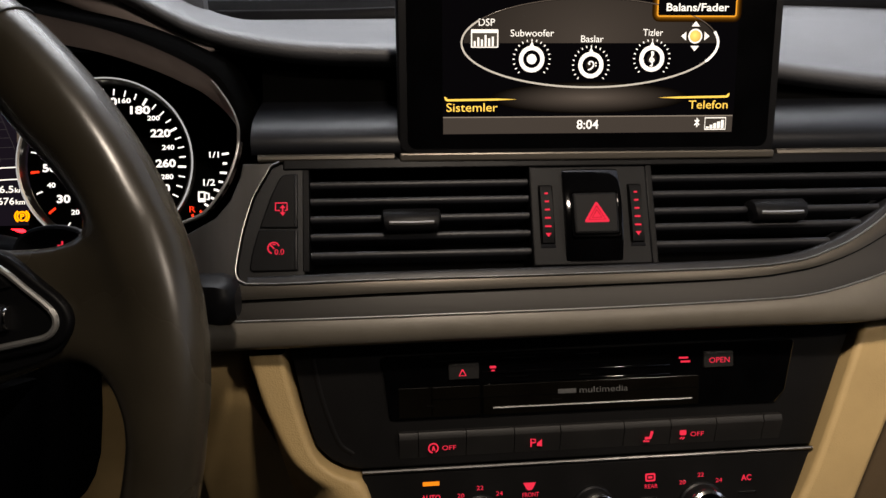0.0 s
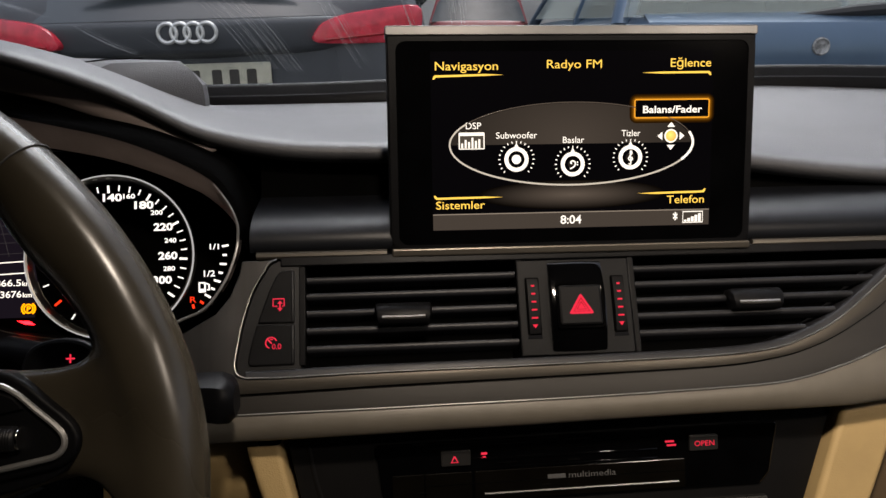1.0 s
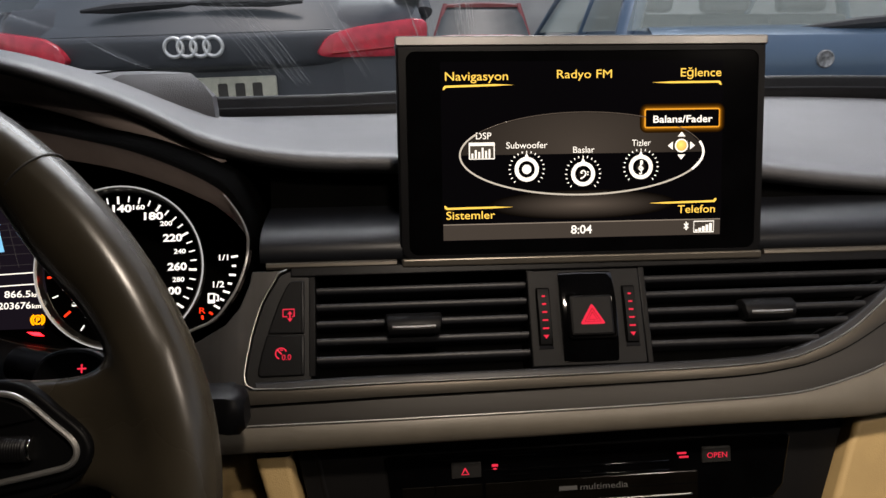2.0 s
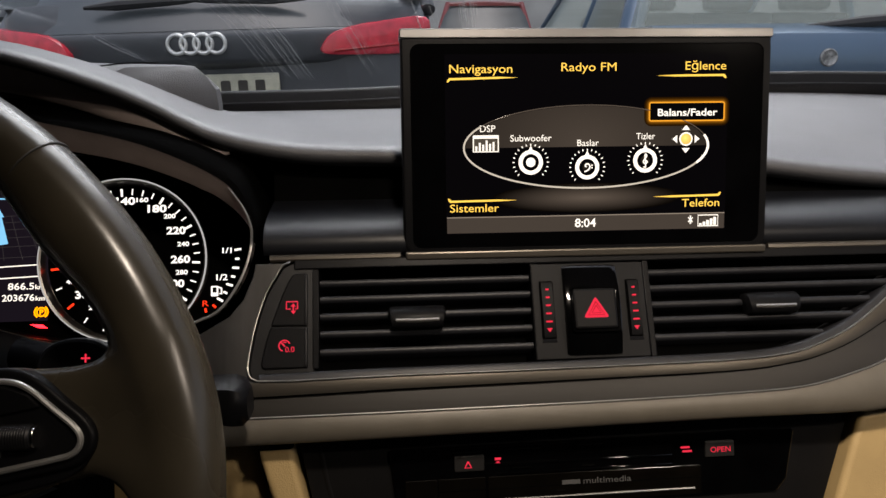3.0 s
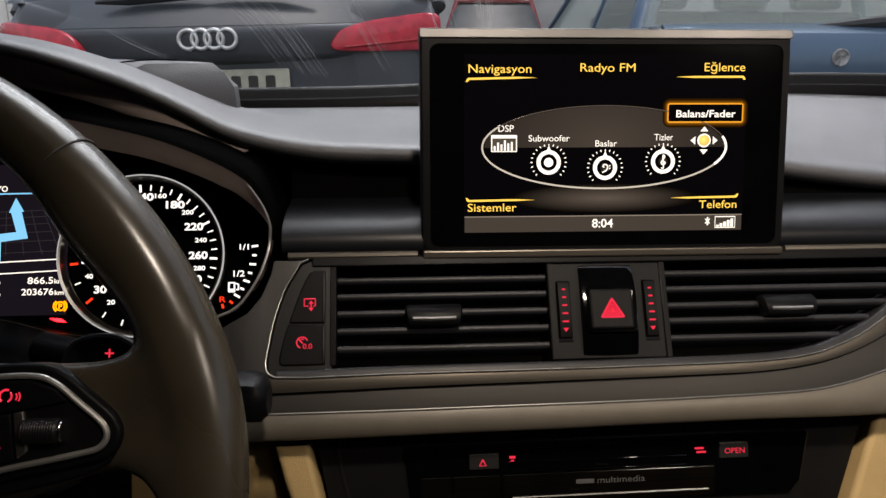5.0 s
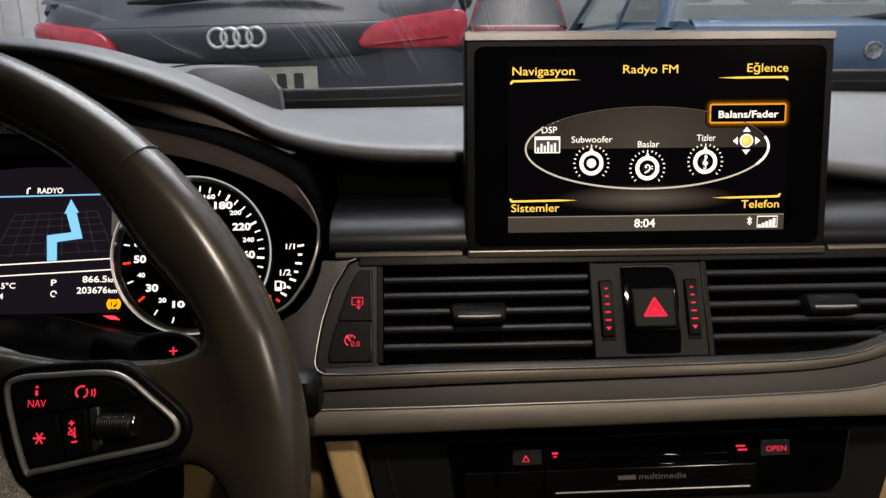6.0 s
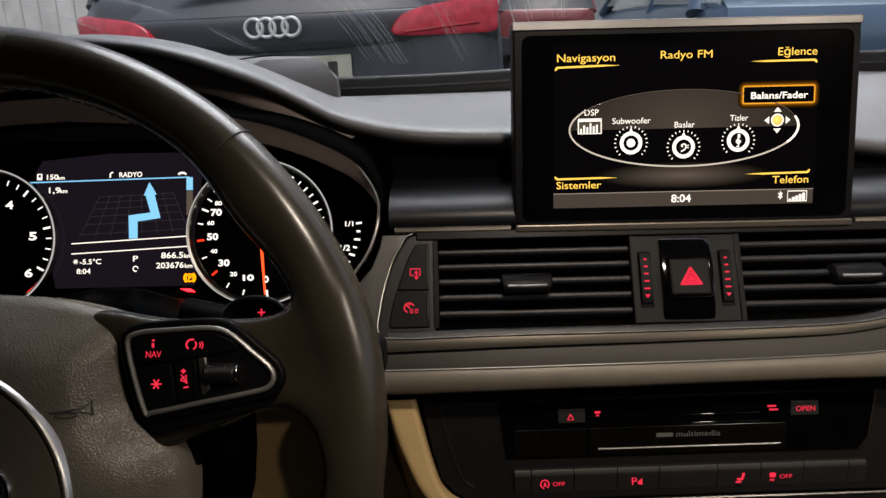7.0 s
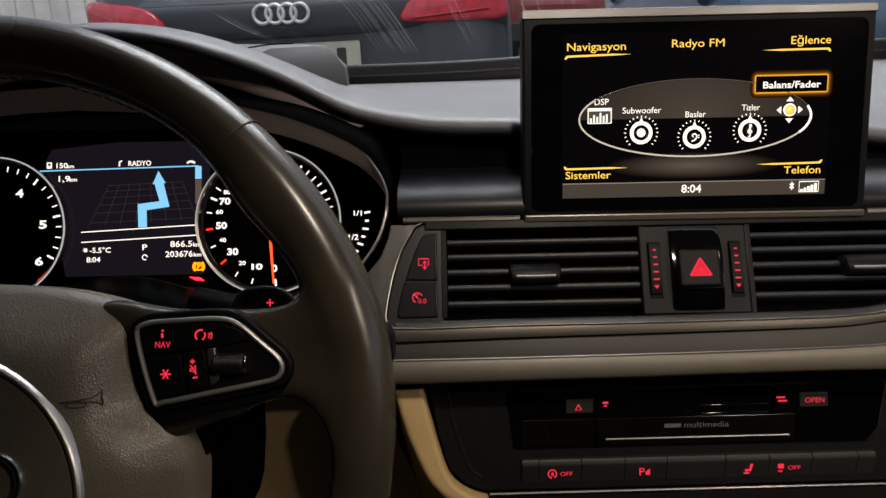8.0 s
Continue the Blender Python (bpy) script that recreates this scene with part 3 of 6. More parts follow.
for s, u0, u1 in ((-1, -0.0312, -0.0240), (1, 0.0254, 0.0324)):
    uc = (u0 + u1) / 2
    rows = []
    for k in range(13):
        a = radians(-62 + 124 * k / 12)
        rows.append([(u, -0.0306 + 0.0178 * math.sin(a) / math.sin(radians(62)), 0.0018 + 0.0030 * math.cos(a)) for u in (u0, u0 + 0.0006, u1 - 0.0006, u1)])
    part("wheel_well", prism(rrect(u0 - 0.0010, u1 + 0.0010, -0.0494, -0.0118, 0.0012), 0.0005, 0.0021, 0.0003), VOID, hz)
    part("finger_notch", loft([[(u0 - 0.0006, -0.0494, 0.0030), (u1 + 0.0006, -0.0494, 0.0030)], [(u0 - 0.0012, -0.0512, 0.0021), (u1 + 0.0012, -0.0512, 0.0021)], [(u0 - 0.0012, -0.0520, 0.0010), (u1 + 0.0012, -0.0520, 0.0010)]]), SLAT, hz, "sloped edge below the thumb wheel")
    wheel = part("thumbwheel", loft(rows), RAIL, hz, "black ribbed thumb wheel", 60)
    for k in range(6):
        v = -0.0176 - 0.0052 * k
        wid = 0.0010 + 0.00025 * min(k, 4)
        w = 0.0018 + 0.0030 * math.cos(math.asin(max(-1, min(1, (v + 0.0306) / 0.0202)))) + 0.0004
        if k < 5:
            part("mark", box(uc - wid, uc + wid, v - 0.0005, v + 0.0005, w - 0.0004, w), RED, wheel)
        else:
            part("mark", prism([(uc - 0.0018, v + 0.0010), (uc + 0.0018, v + 0.0010), (uc, v - 0.0014)], w - 0.0004, w), RED, wheel)

# ---- the raised display ----
sc = thing("multimedia_screen", ON_SCREEN, "raised black multimedia screen with silver edges showing an audio menu", "display screen")
part("housing", prism(rrect(-0.1195, 0.1205, -0.1440, -0.0010, 0.0035), -0.020, 0.0, 0.0015), RAIL, sc, "black housing")
part("top_edge", prism(rrect(-0.1200, 0.1210, -0.0052, 0.0010, 0.0016), -0.021, 0.0014, 0.0008), EDGE_METAL, sc, "satin silver top edge")
part("bottom_edge", prism(rrect(-0.1185, 0.1200, -0.1442, -0.1392, 0.0014), -0.012, 0.0030, 0.0010), DECOR, sc, "satin silver bottom edge")
part("front_glass", prism(rrect(-0.1135, 0.1150, -0.1372, -0.0085, 0.0060), -0.001, 0.0012, 0.0006), PIANO, sc, "gloss black front glass")
part("bezel", frame_ring(rrect(-0.1180, 0.1192, -0.1390, -0.0056, 0.0060), rrect(-0.1135, 0.1150, -0.1372, -0.0085, 0.0060), -0.001, 0.0016, 0.0004), RAIL, sc)
part("stand", join(box(-0.1235, -0.1165, -0.150, -0.138, -0.035, -0.004, 0.002), box(0.119, 0.1275, -0.150, -0.130, -0.035, -0.004, 0.002), box(-0.1215, 0.1225, -0.1495, -0.1435, -0.035, 0.0, 0.0012)), RAIL, sc, "black pop-up bracket")
disp = part("display", prism([(-0.0918, -0.1285), (0.0922, -0.1285), (0.0914, -0.0150), (-0.0918, -0.0150)], 0.0009, 0.0014), UI_BLACK, sc, "dark display area")
W1, W2, W3 = 0.00155, 0.0017, 0.0019
part("status_bar", prism([(-0.0915, -0.1278), (0.0915, -0.1278), (0.0915, -0.1178), (-0.0915, -0.1178)], 0.0013, W1), glow("display_bar_grey", (0.095, 0.073, 0.057), 0.62), disp, "grey status bar")
part("status_line", box(-0.0915, 0.0915, -0.1180, -0.1174, 0.0013, W2), glow("display_mid_grey", (0.34, 0.27, 0.21), 0.8), disp)
for s, text, u, v, wd, al in (("", "Navigasyon", -0.0895, -0.0266, 0.0400, 'LEFT'), ("", "Radyo FM", -0.0182, -0.0258, 0.0356, 'LEFT'), ("", "Eğlence", 0.0626, -0.0254, 0.0268, 'LEFT'),
                              ("", "Sistemler", -0.0898, -0.1142, 0.0316, 'LEFT'), ("", "Telefon", 0.0625, -0.1133, 0.0252, 'LEFT')):
    words("menu_text", text, u, v, W2, 0.0076 if v > -0.05 else 0.0073, UI_AMBER, disp, wd, al, bold=0.00002 if text != "Radyo FM" else 0.0)


def bracket(uh, v, ut, vt, down):
    """An underline with a short hook at uh that thins out towards ut."""
    s = 1 if ut > uh else -1
    return prism([(u, w) for u, w in ((uh, v - 0.0020 * down), (uh + 0.0005 * s, v - 0.0003 * down), (uh + 0.0015 * s, v + 0.0006 * down), (ut - 0.012 * s, vt + 0.0006 * down), (ut, vt),
                                      (ut - 0.012 * s, vt - 0.0006 * down), (uh + 0.0022 * s, v - 0.0007 * down), (uh + 0.0010 * s, v - 0.0020 * down))], W1 - 0.0002, W2)


for uh, v, ut, vt, down in ((-0.0905, -0.0303, -0.0452, -0.0296, 1), (0.0904, -0.0288, 0.0445, -0.0290, 1), (-0.0908, -0.1074, -0.0460, -0.1070, -1), (0.0888, -0.1060, 0.0430, -0.1064, -1)):
    part("menu_line", bracket(uh, v, ut, vt, down), UI_AMBER, disp, "amber line")
# the dark oval with its bright rim
CU, CV, RU, RV = -0.0005, -0.0735, 0.0797, 0.0264
part("oval_shade", prism(arc(CU, CV, RU * 0.985, RV * 0.98, 0, 180, 60), 0.0013, W1), fade("display_oval", (0.075, 0.057, 0.044), 0.85, (CU, CV + 0.002), (RU * 2.2, RV * 4.0), 1.5), disp, "brownish oval face")
part("oval_glow", prism(arc(CU, -0.1062, 0.062, 0.0095, 0, 360, 60)[:-1], 0.0013, W1), fade("display_floor_glow", (0.13, 0.098, 0.075), 0.8, (CU, -0.1062), (0.062, 0.0095), 1.2), disp, "faint floor glow below the oval")
part("oval_rim", line2(arc(CU, CV, RU, RV, 150, 335, 60), 0.00055, W2), glow("display_rim", (0.72, 0.62, 0.50), 0.9), disp, "pale oval line")
part("oval_rim", line2(arc(CU, CV, RU, RV, 335, 375, 30), 0.0008, W2), UI_WHITE, disp, "bright end of oval line")
part("oval_rim", line2(arc(CU, CV, RU, RV, 15, 150, 60), 0.00028, W2), UI_GREY, disp, "faint end of oval line")
words("menu_text", "DSP", -0.0702, -0.0634, W2, 0.0060, UI_WHITE, disp, 0.0098)
eq = part("equaliser_icon", prism(rrect(-0.0744, -0.0578, -0.0762, -0.0655, 0.0005), 0.0014, W2), UI_WHITE, disp, "white bar graph icon")
part("icon_shade", box(-0.0737, -0.0585, -0.0756, -0.0676, 0.0015, W2 + 0.00005), glow("display_icon_shade", (0.10, 0.08, 0.06), 0.8), eq)
part("graph_bars", join(*[box(u - 0.0006, u + 0.0006, -0.0754, -0.0754 + h, 0.0015, W3) for u, h in ((-0.0722, 0.0030), (-0.0700, 0.0052), (-0.0678, 0.0040), (-0.0656, 0.0066), (-0.0634, 0.0046), (-0.0612, 0.0056))]), UI_WHITE, eq)
for text, u, v, tu, tv, wd in (("Subwoofer", -0.0372, -0.0830, -0.0506, -0.0696, 0.0266), ("Baslar", -0.0004, -0.0866, -0.0074, -0.0730, 0.0140), ("Tizler", 0.0377, -0.0828, 0.0315, -0.0692, 0.0124)):
    words("menu_text", text, tu, tv, W2, 0.0058, UI_WHITE, disp, wd)
    dial = part("knob_icon", line2(arc(u, v, 0.0066, 0.0066, 0, 360, 32), 0.0013, W2), UI_WHITE, disp, "white ring dial icon")
    part("dial_centre", disc(u, v, 0.0030, 0.0014, W2, 20), UI_DARK if text != "Subwoofer" else UI_WHITE, dial)
    part("dial_pointer", prism([(u - 0.0014, v + 0.0076), (u + 0.0014, v + 0.0076), (u, v + 0.0106)], 0.0014, W2), UI_WHITE, dial)
    part("dial_marks", join(*[bar(u + 0.0105 * math.cos(radians(a)), v + 0.0105 * math.sin(radians(a)), u + 0.0118 * math.cos(radians(a)), v + 0.0118 * math.sin(radians(a)), 0.00032, W2, 4) for a in range(-45, 226, 15)]), UI_WHITE, dial)
part("clef_icon", join(line2(curve([(-0.0022, -0.0896), (0.0002, -0.0884), (0.0013, -0.0864), (0.0006, -0.0848), (-0.0010, -0.0846), (-0.0018, -0.0857), (-0.0009, -0.0863)], 5), 0.00045, W3), disc(0.0027, -0.0854, 0.0005, W2, W3, 8), disc(0.0027, -0.0870, 0.0005, W2, W3, 8)), UI_WHITE, disp, "bass clef icon")
part("clef_icon", line2(curve([(0.0366, -0.0868), (0.0376, -0.0873), (0.0380, -0.0862), (0.0375, -0.0796), (0.0382, -0.0788), (0.0386, -0.0802), (0.0371, -0.0822), (0.0364, -0.0837), (0.0376, -0.0849), (0.0390, -0.0840), (0.0384, -0.0828), (0.0375, -0.0835)], 4), 0.0004, W3), UI_WHITE, disp, "treble clef icon")
fu, fv = 0.0645, -0.0694
part("fader_icon", join(disc(fu, fv, 0.0044, 0.0014, W2, 24), *[prism([(fu + c * 0.0090, fv + s * 0.0090), (fu + c * 0.0058 - s * 0.0026, fv + s * 0.0058 + c * 0.0026), (fu + c * 0.0058 + s * 0.0026, fv + s * 0.0058 - c * 0.0026)], 0.0014, W2)
     for c, s in ((1, 0), (0, 1), (-1, 0), (0, -1))]), UI_WHITE, disp, "white four-way arrow icon")
part("fader_dot", disc(fu, fv, 0.0035, 0.0015, W3, 24), fade("display_dot", (1.0, 0.62, 0.14), 1.5, (fu - 0.0006, fv + 0.0006), (0.0075, 0.0075), 0.8), disp, "amber dot")


def choice(k):
    """Outline of the selection frame, k outside its face."""
    return rrect(0.0405 - k, 0.0890 + k, -0.0572 - k, -0.0464 + k, 0.0008 + k)


part("choice_box", frame_ring(choice(0.0008), choice(0.0), 0.0013, W2), UI_ORANGE, disp, "orange selection frame")
for k0, k1, g in ((0.0008, 0.0012, 0.34), (0.0012, 0.0017, 0.19), (0.0017, 0.0023, 0.10), (0.0023, 0.0030, 0.045), (0.0030, 0.0038, 0.018)):
    part("choice_glow", frame_ring(choice(k1), choice(k0), 0.0013, W2), glow("display_glow", (1.0 * g, 0.36 * g, 0.02 * g), 1.0), disp, "orange glow round the frame")
part("choice_face", prism(choice(0.0), 0.0013, W2 + 0.0001), UI_BLACK, disp)
words("menu_text", "Balans/Fader", 0.0450, -0.0545, W3, 0.0064, UI_WHITE, disp, 0.0394, bold=0.0001)
words("clock_text", "8:04", -0.0084, -0.1252, W2, 0.0078, UI_WHITE, disp, 0.0138, bold=0.0001)
sg = [(0.0738, -0.1262), (0.0872, -0.1262), (0.0872, -0.1190), (0.0738, -0.1190)]
part("signal_icon", join(frame_ring(grown(sg, 0.0003), grown(sg, -0.0004), 0.0013, W2), *[box(0.0746 + 0.0024 * k, 0.0764 + 0.0024 * k, -0.1256, -0.1244 + 0.0010 * k, 0.0013, W2) for k in range(5)]), UI_WHITE, disp, "white signal bars icon")
part("radio_link_icon", join(line2([(0.0672, -0.1204), (0.0700, -0.1232), (0.0686, -0.1246), (0.0686, -0.1192), (0.0700, -0.1206), (0.0672, -0.1234)], 0.0004, W2)), UI_WHITE, disp)

# ---- media player and key row ----
PLAYER = [(-0.1880, 0.0215), (0.1895, 0.0230), (0.1600, -0.0622), (-0.1440, -0.0622), (-0.1540, -0.0600), (-0.1640, -0.0545), (-0.1730, -0.0450), (-0.1795, -0.0220)]
FASCIA = mat("matt_black_fascia", (0.0064, 0.0062, 0.0064), 0.5, bump=0.06, bump_scale=1300, spec=0.14)
mp_ = thing("media_player", ON_PLAYER, "black media player with gloss panel and red lit keys", "media player")
part("fascia", prism(PLAYER, -0.03, -0.0015, 0.001), FASCIA, mp_, "matt black fascia")
inner = curve([(-0.1745, 0.0150), (-0.1685, -0.0151), (-0.1590, -0.0435), (-0.1500, -0.0520)], 6)
part("crease", line2(inner, 0.0016, -0.0014), FASCIA, mp_)
part("gloss_panel", prism([(-0.1300, 0.0085), (-0.1285, 0.0105), (0.1445, 0.0115), (0.1465, 0.0095), (0.1400, -0.0230), (0.1330, -0.0310), (-0.1240, -0.0305), (-0.1258, -0.0290)], -0.004, 0.0010, 0.0007), PIANO, mp_, "gloss black panel")
ej = part("eject_button", prism(rrect(-0.0876, -0.0678, -0.0056, 0.0047, 0.0008), 0.0, 0.0028, 0.0007), BUTTON, mp_, "dark grey eject button")
part("symbol", line2([(-0.0786, 0.0010), (-0.0764, -0.0030), (-0.0808, -0.0030), (-0.0786, 0.0010)], 0.00045, 0.0031), RED, ej, "red lit eject symbol")
ob_ = part("open_button", prism(rrect(0.0826, 0.1030, -0.0052, 0.0052, 0.0008), 0.0, 0.0028, 0.0007), BUTTON, mp_, "dark grey button")
words("button_text", "OPEN", 0.0858, -0.0019, 0.0031, 0.0052, RED, ob_, 0.0140)
part("slot", box(-0.062, 0.0605, 0.0018, 0.0045, 0.0009, 0.0013), VOID, mp_)
# short chrome tubes stand in for reflections glinting on the gloss panel
for u0, u1, v, r in ((-0.066, -0.050, -0.0014, 0.00025), (-0.037, -0.019, -0.0014, 0.00028), (-0.064, -0.046, -0.0098, 0.00022), (-0.036, -0.022, -0.0094, 0.00025), (0.010, 0.050, -0.0096, 0.0002), (-0.106, -0.097, 0.0098, 0.0005), (-0.088, -0.010, 0.0096, 0.00022), (-0.098, -0.070, 0.0066, 0.00030), (-0.052, -0.030, 0.0072, 0.0003), (-0.004, 0.012, 0.0078, 0.0004), (-0.050, -0.036, -0.0052, 0.0004), (-0.002, 0.006, -0.0060, 0.0006), (-0.020, -0.014, -0.0215, 0.0005), (-0.102, -0.097, -0.0225, 0.0006)):
    part("glint_tube", tube([(u0 + (u1 - u0) * k / 4, v, 0.0016) for k in range(5)], r, 6), CHROME, mp_, "chrome tube standing in for a glint")
part("slot_edge", box(-0.060, 0.060, -0.0030, -0.0018, 0.0008, 0.0020, 0.0003), PIANO, mp_)
part("slot_edge", box(-0.060, 0.060, -0.0090, -0.0078, 0.0008, 0.0020, 0.0003), PIANO, mp_)
# brown tint puts the beige cabin's reflection into the black flaps' colour
FLAP = mat("flap_brown_reflection", (0.0030, 0.0025, 0.0019), 0.16, vary=0.3, rough_vary=0.05, spec=0.3)
part("flap", prism(rrect(-0.0655, 0.0795, -0.0296, -0.0100, 0.0008), 0.0, 0.0018, 0.0004), FLAP, mp_, "gloss black flap")
for u0, u1 in ((-0.1200, -0.0990), (-0.0984, -0.0672)):
    part("side_flap", prism(rrect(u0, u1, -0.0296, -0.0100, 0.0008), 0.0, 0.0016, 0.0004), FLAP, mp_)
part("flap_crease", box(-0.0982, 0.0790, -0.0182, -0.0178, 0.0010, 0.0020), VOID, mp_, "dark crease across the flaps")
part("bright_bar", tube([(-0.0590 + 0.1337 * k / 12, -0.0252, 0.0020) for k in range(13)], 0.0009, 8), EDGE_METAL, mp_, "slim chrome bar")
part("disc_lamp", join(box(-0.0606, -0.0566, 0.0006, 0.0022, 0.0012, 0.0016), box(-0.0596, -0.0576, -0.0016, -0.0004, 0.0012, 0.0016)), RED, mp_, "red slot lamp")
part("card_lamp", join(box(0.0660, 0.0722, 0.0014, 0.0026, 0.0012, 0.0016), box(0.0672, 0.0736, -0.0012, 0.0000, 0.0012, 0.0016)), RED, mp_, "red card symbol")
part("maker_mark", box(-0.0162, -0.0040, -0.0178, -0.0150, 0.0017, 0.0021), PRINT, mp_, "grey print bar")
words("print_text", "multimedia", -0.0022, -0.0180, 0.0021, 0.0058, PRINT, mp_, 0.0325)
row = thing("key_row", ON_PLAYER, "row of black keys with red lit symbols below the media player", "buttons")
cuts = (-0.1205, -0.1080, -0.0770, -0.0454, -0.0148, 0.0280, 0.0598, 0.0912, 0.1242, 0.1375)
row_keys = []
KEY_SECTION = ((-0.0575, -0.004), (-0.0565, -0.0012), (-0.0500, 0.0010), (-0.0436, 0.0034), (-0.0426, 0.0035), (-0.0392, 0.0018), (-0.0386, -0.003))
for a, b in zip(cuts, cuts[1:]):
    slope = [(a + 0.0003, -0.0570), (b - 0.0003, -0.0570), (b - 0.0003, -0.0388), (a + 0.0003, -0.0388)]
    bm = loft([[(a + 0.0003, v, w) for v, w in KEY_SECTION],
               [(b - 0.0003, v, w) for v, w in KEY_SECTION]], True, False, True)
    row_keys.append(part("button", soften(bm, 0.0003, 1), BUTTON, row))


def sym_w(v):
    return 0.0010 + (v + 0.0500) * 0.36 + 0.0014


v0 = -0.0495
part("symbol", join(line2(arc(-0.0985, v0, 0.0030, 0.0030, -60, 260, 20), 0.00045, sym_w(v0)), bar(-0.0992, v0 - 0.0016, -0.0984, v0 + 0.0012, 0.0004, sym_w(v0)), bar(-0.0984, v0 + 0.0012, -0.0976, v0 - 0.0016, 0.0004, sym_w(v0))), RED, row_keys[1], "red lit start-stop symbol")
words("button_text", "OFF", -0.0930, v0 - 0.0016, sym_w(v0), 0.0042, RED, row_keys[1], 0.0090)
part("symbol", join(line2([(-0.0346, v0 - 0.0026), (-0.0346, v0 + 0.0026), (-0.0318, v0 + 0.0020), (-0.0318, v0 + 0.0002), (-0.0344, v0)], 0.0005, sym_w(v0)), prism([(-0.0306, v0 - 0.0022), (-0.0274, v0 - 0.0026), (-0.0274, v0 + 0.0020), (-0.0306, v0 - 0.0004)], sym_w(v0) - 0.0003, sym_w(v0))), RED, row_keys[3], "red lit parking sensor symbol")
part("symbol", join(line2([(0.0470, v0 + 0.0034), (0.0456, v0 - 0.0010), (0.0420, v0 - 0.0012)], 0.0010, sym_w(v0)), line2([(0.0450, v0 - 0.0032), (0.0408, v0 - 0.0030)], 0.0005, sym_w(v0)), disc(0.0474, v0 + 0.0044, 0.0009, sym_w(v0) - 0.0003, sym_w(v0), 10)), RED, row_keys[5], "red lit seat symbol")
part("symbol", join(prism(rrect(0.0660, 0.0704, v0 - 0.0004, v0 + 0.0030, 0.0008), sym_w(v0) - 0.0003, sym_w(v0)), line2([(0.0660, v0 - 0.0028), (0.0672, v0 - 0.0016), (0.0680, v0 - 0.0030), (0.0690, v0 - 0.0016)], 0.0005, sym_w(v0))), RED, row_keys[6], "red lit skid symbol")
words("button_text", "OFF", 0.0730, v0 - 0.0014, sym_w(v0), 0.0042, RED, row_keys[6], 0.0092)

# ---- climate control ----
cl = thing("climate_control", ON_PLAYER, "black climate control panel with chrome-ringed knobs and red lit signs", "climate control")
part("fascia", prism([(-0.1450, -0.0655), (0.1585, -0.0655), (0.1280, -0.1450), (-0.1200, -0.1450)], -0.03, 0.0006, 0.001), FASCIA, cl, "matt black fascia")
part("chrome_strip", tube([(-0.1442 + 0.3035 * k / 12, -0.0634, 0.0015) for k in range(13)], 0.0013, 8), EDGE_METAL, cl, "slim satin metal strip")
for u, v, r, sign in ((0.0070, -0.0945, 0.0125, ""), (0.0810, -0.0985, 0.0145, "R"), (-0.0685, -0.0985, 0.0145, "L")):
    kn = part("knob", lathe([(r * 1.10, 0.0), (r * 1.10, 0.003), (r * 1.02, 0.004), (r, 0.013), (r * 0.93, 0.0145), (r * 0.8, 0.0138)], 48, u, v), SATIN, cl, "black rotary knob", 40)
    part("chrome_ring", lathe([(r * 1.00, 0.0105), (r * 1.03, 0.0118), (r * 1.0, 0.0138), (r * 0.90, 0.0150), (r * 0.84, 0.0142), (r * 0.84, 0.012)], 48, u, v), CHROME, kn, "chrome ring")
    part("cap", lathe([(r * 0.82, 0.012), (r * 0.82, 0.0142), (r * 0.7, 0.0147), (0.0002, 0.0150)], 40, u, v), PIANO, kn, "gloss black cap")
    if sign:
        for k, t in enumerate(("16", "18", "20", "22", "24", "26", "28")):
            a = radians(205 - 230 * k / 6)
            if k in (1, 5):
                continue
            words("scale_text", t, u + 0.0205 * math.cos(a), v + 0.0205 * math.sin(a) - 0.0014, 0.0010, 0.0040, RED, cl, 0.0044, 'CENTER')
part("auto_lamp", box(-0.1058, -0.0950, -0.0748, -0.0722, 0.0004, 0.0012, 0.0002), ORANGE, cl, "orange lit bar")
words("button_text", "AUTO", -0.1068, -0.0846, 0.0010, 0.0052, RED, cl, 0.0124, bold=0.0001)
part("symbol", prism([(-0.0398, -0.0766), (-0.0316, -0.0766), (-0.0332, -0.0800), (-0.0345, -0.0815), (-0.0369, -0.0815), (-0.0382, -0.0800)], 0.0004, 0.0010), RED, cl, "red lit windscreen symbol")
words("button_text", "FRONT", -0.0408, -0.0860, 0.0010, 0.0042, RED, cl, 0.0110)
part("symbol", join(frame_ring(rrect(0.0428, 0.0496, -0.0806, -0.0752, 0.001), rrect(0.0438, 0.0486, -0.0796, -0.0762, 0.0006), 0.0004, 0.0010), box(0.0448, 0.0476, -0.0786, -0.0772, 0.0004, 0.001)), RED, cl, "red lit rear window symbol")
words("button_text", "REAR", 0.0420, -0.0852, 0.0010, 0.0040, RED, cl, 0.0088)
words("button_text", "AC", 0.1096, -0.0836, 0.0010, 0.0054, RED, cl, 0.0070, bold=0.0001)
for u in (0.1135, 0.0446):
    part("lamp_bar", box(u - 0.0062, u + 0.0062, -0.0928, -0.0914, 0.0004, 0.0012, 0.0002), CHROME, cl, "unlit bright bar")

